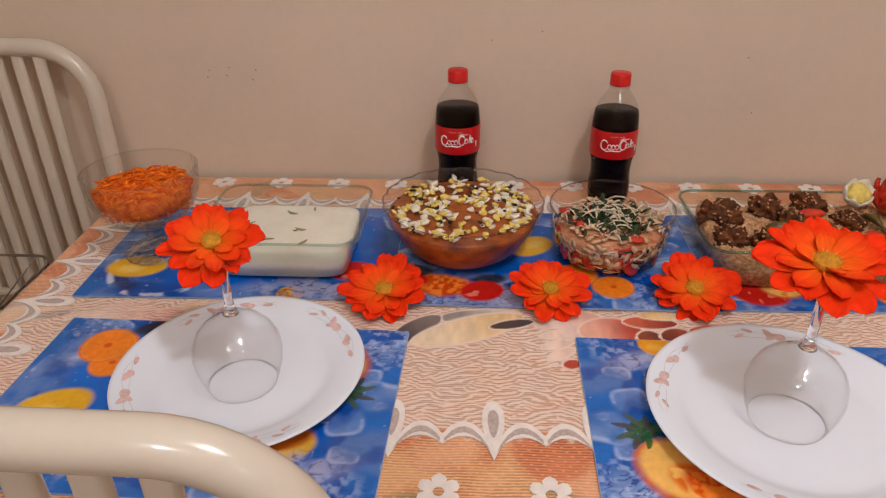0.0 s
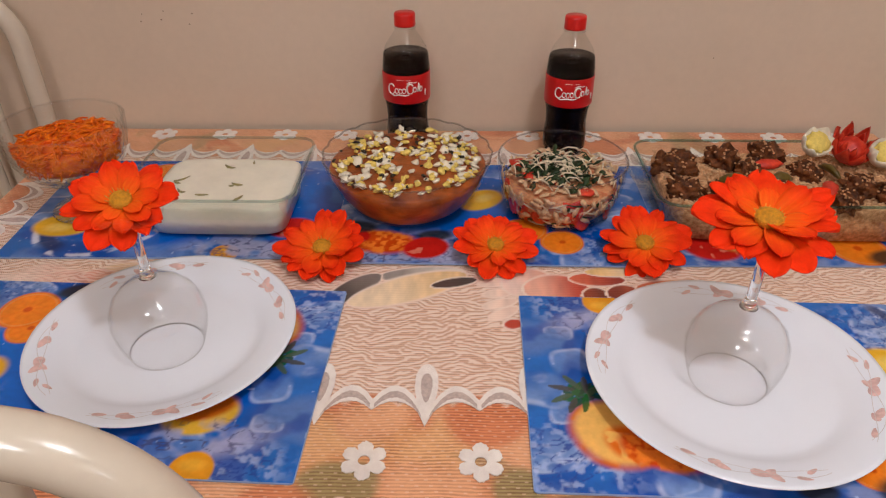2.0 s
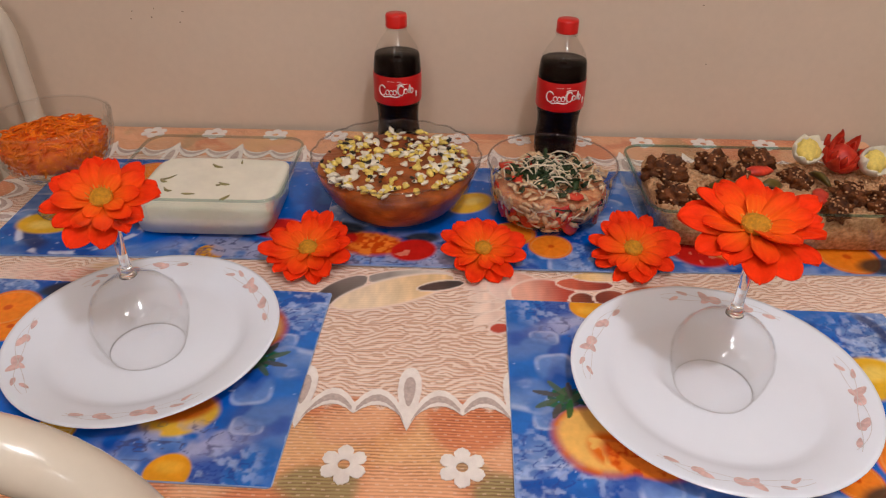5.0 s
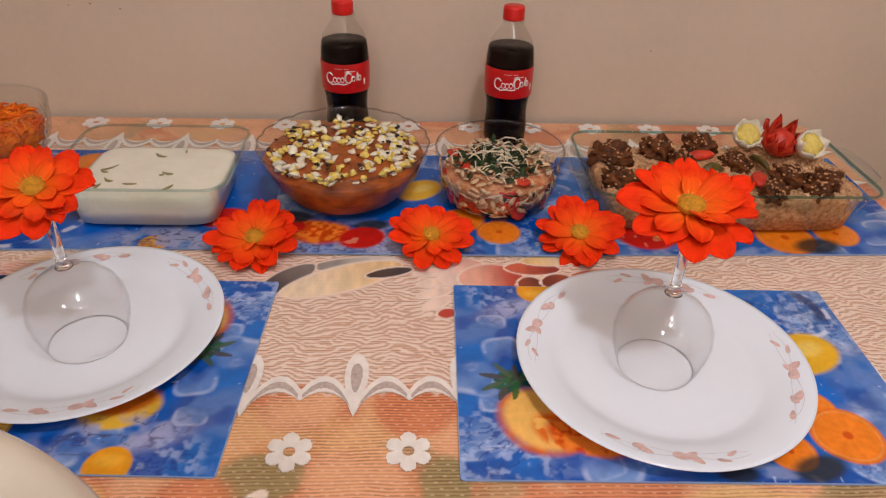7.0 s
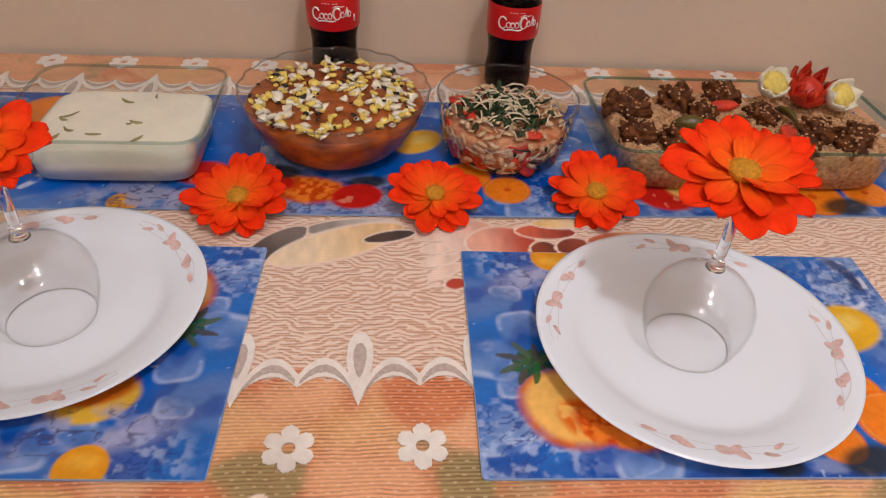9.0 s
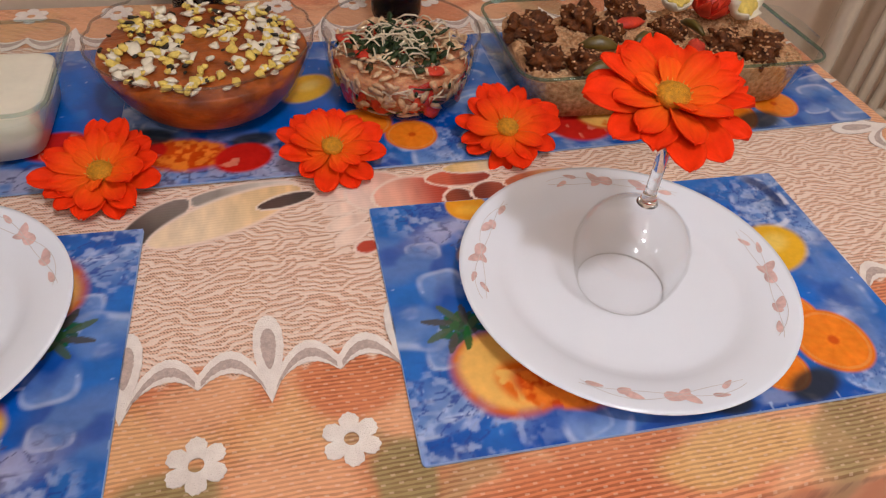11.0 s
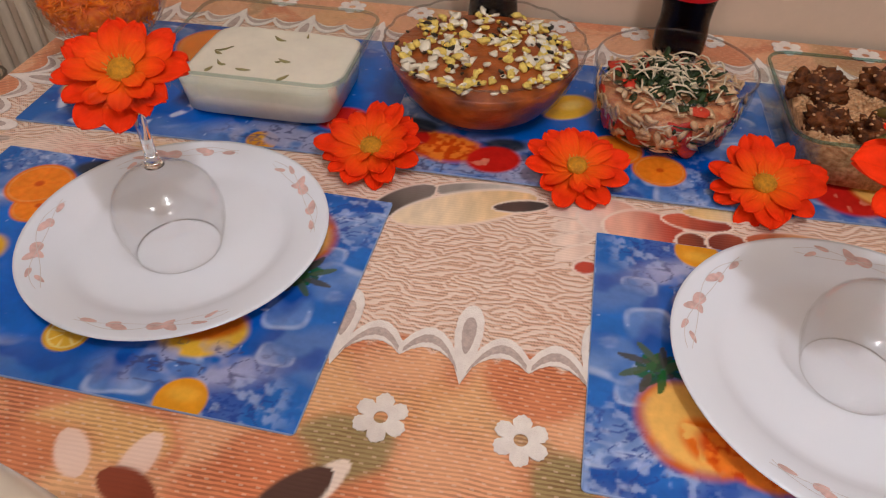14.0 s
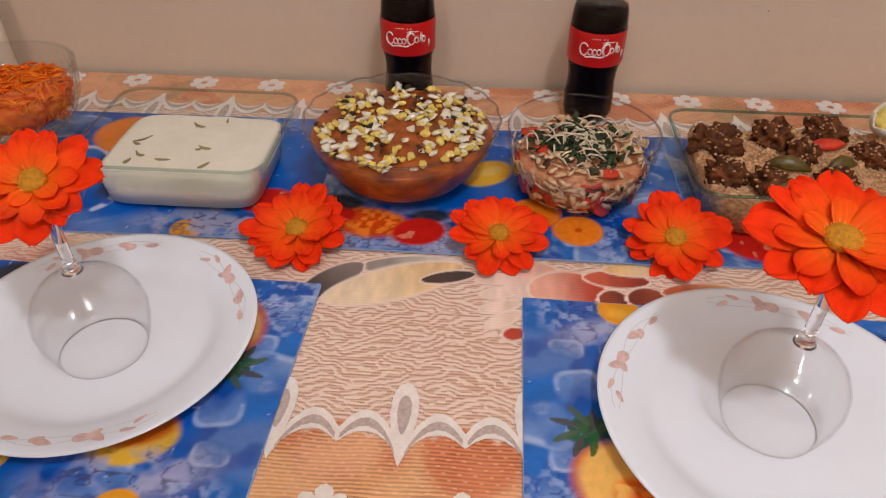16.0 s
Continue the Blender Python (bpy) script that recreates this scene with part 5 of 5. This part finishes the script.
SX, SY = 0.258, 0.956
salad_outer = [(0.058, 0.0), (0.066, 0.003), (0.074, 0.012), (0.080, 0.028), (0.0845, 0.046), (0.0868, 0.064), (0.088, 0.081)]
bowl_glass("salad_bowl", SX, SY, salad_outer, 0.0026, "clear round glass salad bowl")
salad = thing("mixed_salad", (SX, SY, MAT_TOP), "chopped tomato and onion salad topped with herbs", "food")


def salad_radius(z):
    for (r0, z0), (r1, z1) in zip(salad_outer, salad_outer[1:]):
        if z0 <= z <= z1:
            return r0 + (r1 - r0) * (z - z0) / (z1 - z0) - 0.0065
    return 0.06


part("salad_body", lathe([(0, 0.004), (0.054, 0.005), (0.066, 0.014), (0.072, 0.028), (0.076, 0.045), (0.072, 0.050), (0.04, 0.056), (0, 0.058)], 40), surface("salad_mix", lin(222, 168, 122), 0.4, 0.3, 110, 400, 0.8, second=lin(206, 116, 72)), salad)
TOMATO_BITS = [mesh_of("tomato_piece", lump(0.016, 0.012, 0.0045, 0.4, 2, k + 60, 1.6), TOMATO) for k in range(5)]
for k in range(44):
    wall_side = k < 34
    z = rnd.uniform(0.018, 0.040) if wall_side else 0.057
    a = rnd.uniform(0, 6.283)
    r = salad_radius(z) - 0.002 if wall_side else rnd.uniform(0.02, 0.062)
    t = new("tomato_piece", rnd.choice(TOMATO_BITS))
    t.parent = salad
    s = rnd.uniform(0.7, 1.15)
    t.matrix_basis = pose(r * math.cos(a), r * math.sin(a), z, 0, 0, math.degrees(a)) @ pose(0, 0, 0, rnd.uniform(-90, 90) if wall_side else 0) @ pose(0, 0, 0, 0, 85 if wall_side else rnd.uniform(-30, 30), 0) @ Matrix.Diagonal((s, s, s * 0.7, 1))
shreds, leaves, dark = [], [], []
for k in range(190):
    side = k < 80
    a = rnd.uniform(0, 6.283)
    z = rnd.uniform(0.008, 0.050) if side else rnd.uniform(0.066, 0.079)
    r = salad_radius(z) + 0.0015 if side else abs(rnd.gauss(0, 0.032))
    r = min(r, 0.075)
    ln, tw = rnd.uniform(0.010, 0.024) if side else rnd.uniform(0.008, 0.018), rnd.uniform(0, 6.283)
    pts = []
    for s in (-1, -0.35, 0.35, 1):
        if side:
            aa = a + s * ln * math.cos(tw) / 0.07
            zz = min(0.052, max(0.008, z + s * ln * math.sin(tw) * 0.5 + 0.002 * s * s))
            rr = salad_radius(zz) + 0.0015
            pts.append((rr * math.cos(aa), rr * math.sin(aa), zz))
        else:
            pts.append((r * math.cos(a) + s * ln * math.cos(tw), r * math.sin(a) + s * ln * math.sin(tw), z - 0.007 * s * s - r * 0.06))
    (shreds if rnd.random() < 0.85 else dark).append(strip(pts, 0.0012, 0.0009))
bits = []
for k in range(130):
    z, a = rnd.uniform(0.017, 0.054), rnd.uniform(0, 6.283)
    r = salad_radius(z) + 0.0005
    bits.append(shell(ready(lump(0.0090, 0.0042, 0.0012, 0.6, 1, k + 300)), pose(r * math.cos(a), r * math.sin(a), z, 0, 0, math.degrees(a)) @ pose(0.0015, 0, 0, rnd.uniform(-90, 90)) @ pose(0, 0, 0, 0, 90, 0)))
for k in range(130):
    r, a = 0.070 * math.sqrt(rnd.random()), rnd.uniform(0, 6.283)
    bits.append(shell(ready(lump(0.0085, 0.0042, 0.0014, 0.6, 1, k + 600)), pose(r * math.cos(a), r * math.sin(a), 0.065 - r * 0.12, rnd.uniform(-30, 30), rnd.uniform(-30, 30), rnd.uniform(0, 360))))
merged("chopped_cabbage", bits, surface("pale_cabbage", lin(236, 206, 168), 0.35, 0.15, 150, 500, 0.1, second=lin(222, 178, 132), island=0.10), salad, "pale chopped cabbage and cucumber")
merged("shredded_onion", shreds, ONION, salad, "pale onion and cabbage shreds")
for k in range(270):
    a, r = rnd.uniform(0, 6.283), abs(rnd.gauss(0, 0.038))
    if r > 0.064:
        continue
    bm = lump(0.0085, 0.0050, 0.0010, 0.6, 1, k + 90)
    leaves.append(shell(ready(bm), pose(r * math.cos(a), r * math.sin(a), 0.0675 - r * 0.12 + rnd.uniform(-0.004, 0.003), rnd.uniform(-50, 50), rnd.uniform(-50, 50), rnd.uniform(0, 360))))
for k in range(24):
    a, z = rnd.uniform(0, 6.283), rnd.uniform(0.02, 0.05)
    r = salad_radius(z) + 0.003
    leaves.append(shell(ready(lump(0.004, 0.0025, 0.0007, 0.5, 1, k)), pose(r * math.cos(a), r * math.sin(a), z, 0, 90, math.degrees(a))))
merged("herb_topping", leaves, HERB, salad, "chopped dark green herbs")
merged("stalk_mix", dark, HERB, salad, "green stalks")

# ---- footed glass bowl with grated carrot ----
CX, CY = -0.408, 0.946
goblet = thing("footed_bowl", (CX, CY, MAT_TOP), "pressed clear glass footed dessert bowl", "bowl")
gob = [(0.012, 0.046), (0.030, 0.049), (0.050, 0.058), (0.065, 0.074), (0.0740, 0.092), (0.0775, 0.110), (0.0790, 0.131)]
part("bowl_outside", lathe([(0, 0.046)] + gob, 72), GLASS_PRESSED, goblet)
part("bowl_inside", lathe([(0, 0.050)] + [(r - 0.003, z + 0.002) for r, z in gob], 72), GLASS, goblet)
part("rim", tube([(0.0777 * math.cos(2 * math.pi * k / 72), 0.0777 * math.sin(2 * math.pi * k / 72), 0.132) for k in range(72)], 0.0017, 8, True, False), GLASS_STEM, goblet)
part("foot", lathe([(0, 0.002), (0.042, 0.0), (0.046, 0.002), (0.044, 0.005), (0.028, 0.011), (0.014, 0.018), (0.0105, 0.026), (0.0125, 0.034), (0.011, 0.040), (0.016, 0.046), (0, 0.047)], 56), GLASS_FOOT, goblet)
carrots = thing("grated_carrot", (CX, CY, MAT_TOP), "heap of orange grated carrot in a footed bowl", "food")
part("carrot_mound", lathe([(0, 0.066), (0.030, 0.067), (0.050, 0.073), (0.0610, 0.084), (0.0650, 0.095), (0.064, 0.105), (0.04, 0.112), (0, 0.115)], 40), CARROT, carrots)
pile = []
for k in range(950):
    a = rnd.uniform(0, 6.283)
    if k < 640:
        r = 0.066 * math.sqrt(rnd.random())
        z = 0.113 - 0.010 * (r / 0.066) ** 2 + rnd.uniform(-0.004, 0.006)
    else:
        z = rnd.uniform(0.078, 0.104)
        r = 0.055 + (z - 0.078) * 0.30
    tw, ln = rnd.uniform(0, 6.283), rnd.uniform(0.005, 0.013)
    pts = [(r * math.cos(a) + s * ln * math.cos(tw), r * math.sin(a) + s * ln * math.sin(tw), z + 0.004 * s * math.sin(k) - 0.003 * s * s) for s in (-1, -0.3, 0.4, 1)]
    inside = []
    for x, y, zz in pts:
        zz = max(zz, 0.073)
        fit = min(1, (0.0605 + (zz - 0.073) * 0.26) / max(1e-6, math.hypot(x, y)))
        inside.append((x * fit, y * fit, zz))
    pts = inside
    pile.append(strip(pts, 0.0018, 0.0013))
merged("shredded_carrot", pile, CARROT, carrots, "orange carrot shreds")


# ---- chairs ----
def dining_chair(m, label):
    """A cream tube chair: hoop back with flat slats, padded seat, four legs. Faces +y, back at y = 0."""
    c = new("dining_chair")
    c.matrix_world = m
    tagged(c, label, "chair", "cream tube chairs")
    w, top, rc = 0.192, 1.014, 0.088
    hoop = [(-w, 0, 0.0), (-w, 0, 0.5), (-w, 0, top - rc)]
    for k in range(1, 13):
        a = radians(180 - 90 * k / 12)
        hoop.append((-w + rc + rc * math.cos(a), 0, top - rc + rc * math.sin(a)))
    hoop += [(0, 0, top + 0.002)]
    for k in range(0, 13):
        a = radians(90 - 90 * k / 12)
        hoop.append((w - rc + rc * math.cos(a), 0, top - rc + rc * math.sin(a)))
    hoop += [(w, 0, 0.5), (w, 0, 0.0)]
    part("back_frame", tube(hoop, 0.0158, 20), CREAM, c)
    part("cross_rail", tube([(-w, 0, 0.52), (w, 0, 0.52)], 0.010, 12), CREAM, c)
    for k in range(7):
        x = -0.111 + 0.037 * k
        part("slat", box(x - 0.0100, x + 0.0100, -0.006, 0.006, 0.52, top - 0.008, 0.005, 3), CREAM, c)
    pts = rounded_rect(-0.195, 0.195, 0.02, 0.41, 0.05, 6)
    part("seat", loft([[(x * 0.97, y, 0.43) for x, y in pts], [(x, y, 0.44) for x, y in pts], [(x, y, 0.46) for x, y in pts], [(x * 0.95, 0.215 + (y - 0.215) * 0.95, 0.472) for x, y in pts]]), SEAT, c)
    for s in (-1, 1):
        part("front_leg", tube([(s * 0.175, 0.37, 0.43), (s * 0.185, 0.385, 0.0)], 0.0125, 14), CREAM, c)
        part("seat_rail", tube([(s * w, 0, 0.425), (s * 0.178, 0.37, 0.425)], 0.010, 12), CREAM, c)
    return c


dining_chair(pose(-0.206, 0.302, 0, 0, 0, 0), "cream enamelled tube chair with slatted back at the table")
dining_chair(pose(-0.776, 1.195, 0, 0, 0, 180) @ Matrix.Diagonal((1, 1, 0.98, 1)), "cream enamelled tube chair with its back against the wall")
dining_chair(pose(1.228, 1.145, 0, 0, 0, 180), "cream enamelled tube chair standing beside the table end")

# ---- wire basket on the chair seat ----
basket = thing("wire_basket", (-0.745, 0.878, 0.4630), "brown metal wire basket standing on a chair seat", "basket")
bw, bl, bh = 0.165, 0.085, 0.268
for z in (0.004, bh * 0.5, bh):
    k = 0.85 + 0.15 * z / bh
    part("hoop_wire", tube([(x * k, y * k, z) for x, y in rounded_rect(-bw, bw, -bl, bl, 0.03, 4)], 0.0022, 6, True, False), WIRE, basket)
ring = rounded_rect(-bw, bw, -bl, bl, 0.03, 4)
for k in range(28):
    i0, i1 = int(k * len(ring) / 28) % len(ring), int((k + 1.6) * len(ring) / 28) % len(ring)
    for a, b in ((i0, i1), (i1, i0)):
        part("cross_wire", tube([(ring[a][0] * 0.85, ring[a][1] * 0.85, 0.004), (ring[b][0], ring[b][1], bh)], 0.0013, 5), WIRE, basket)

# ---- scuffs on the wall ----
for k, (x, z) in enumerate(((-0.398, 0.945), (-0.402, 0.933), (-0.368, 0.936), (-0.362, 0.950), (-0.323, 0.929), (-0.316, 0.946), (0.088, 0.998), (0.171, 1.012), (0.513, 0.971), (0.537, 0.877))):
    s = tagged(part("scuff_mark", lump(0.0010 + 0.0004 * (k % 3), 0.0004, 0.0011, 0.5, 2, k), SCUFF), "small dark scuff on the beige wall", "scuff", "scuff marks on the wall", "structure")
    s.location = (x, WALL_Y, z)
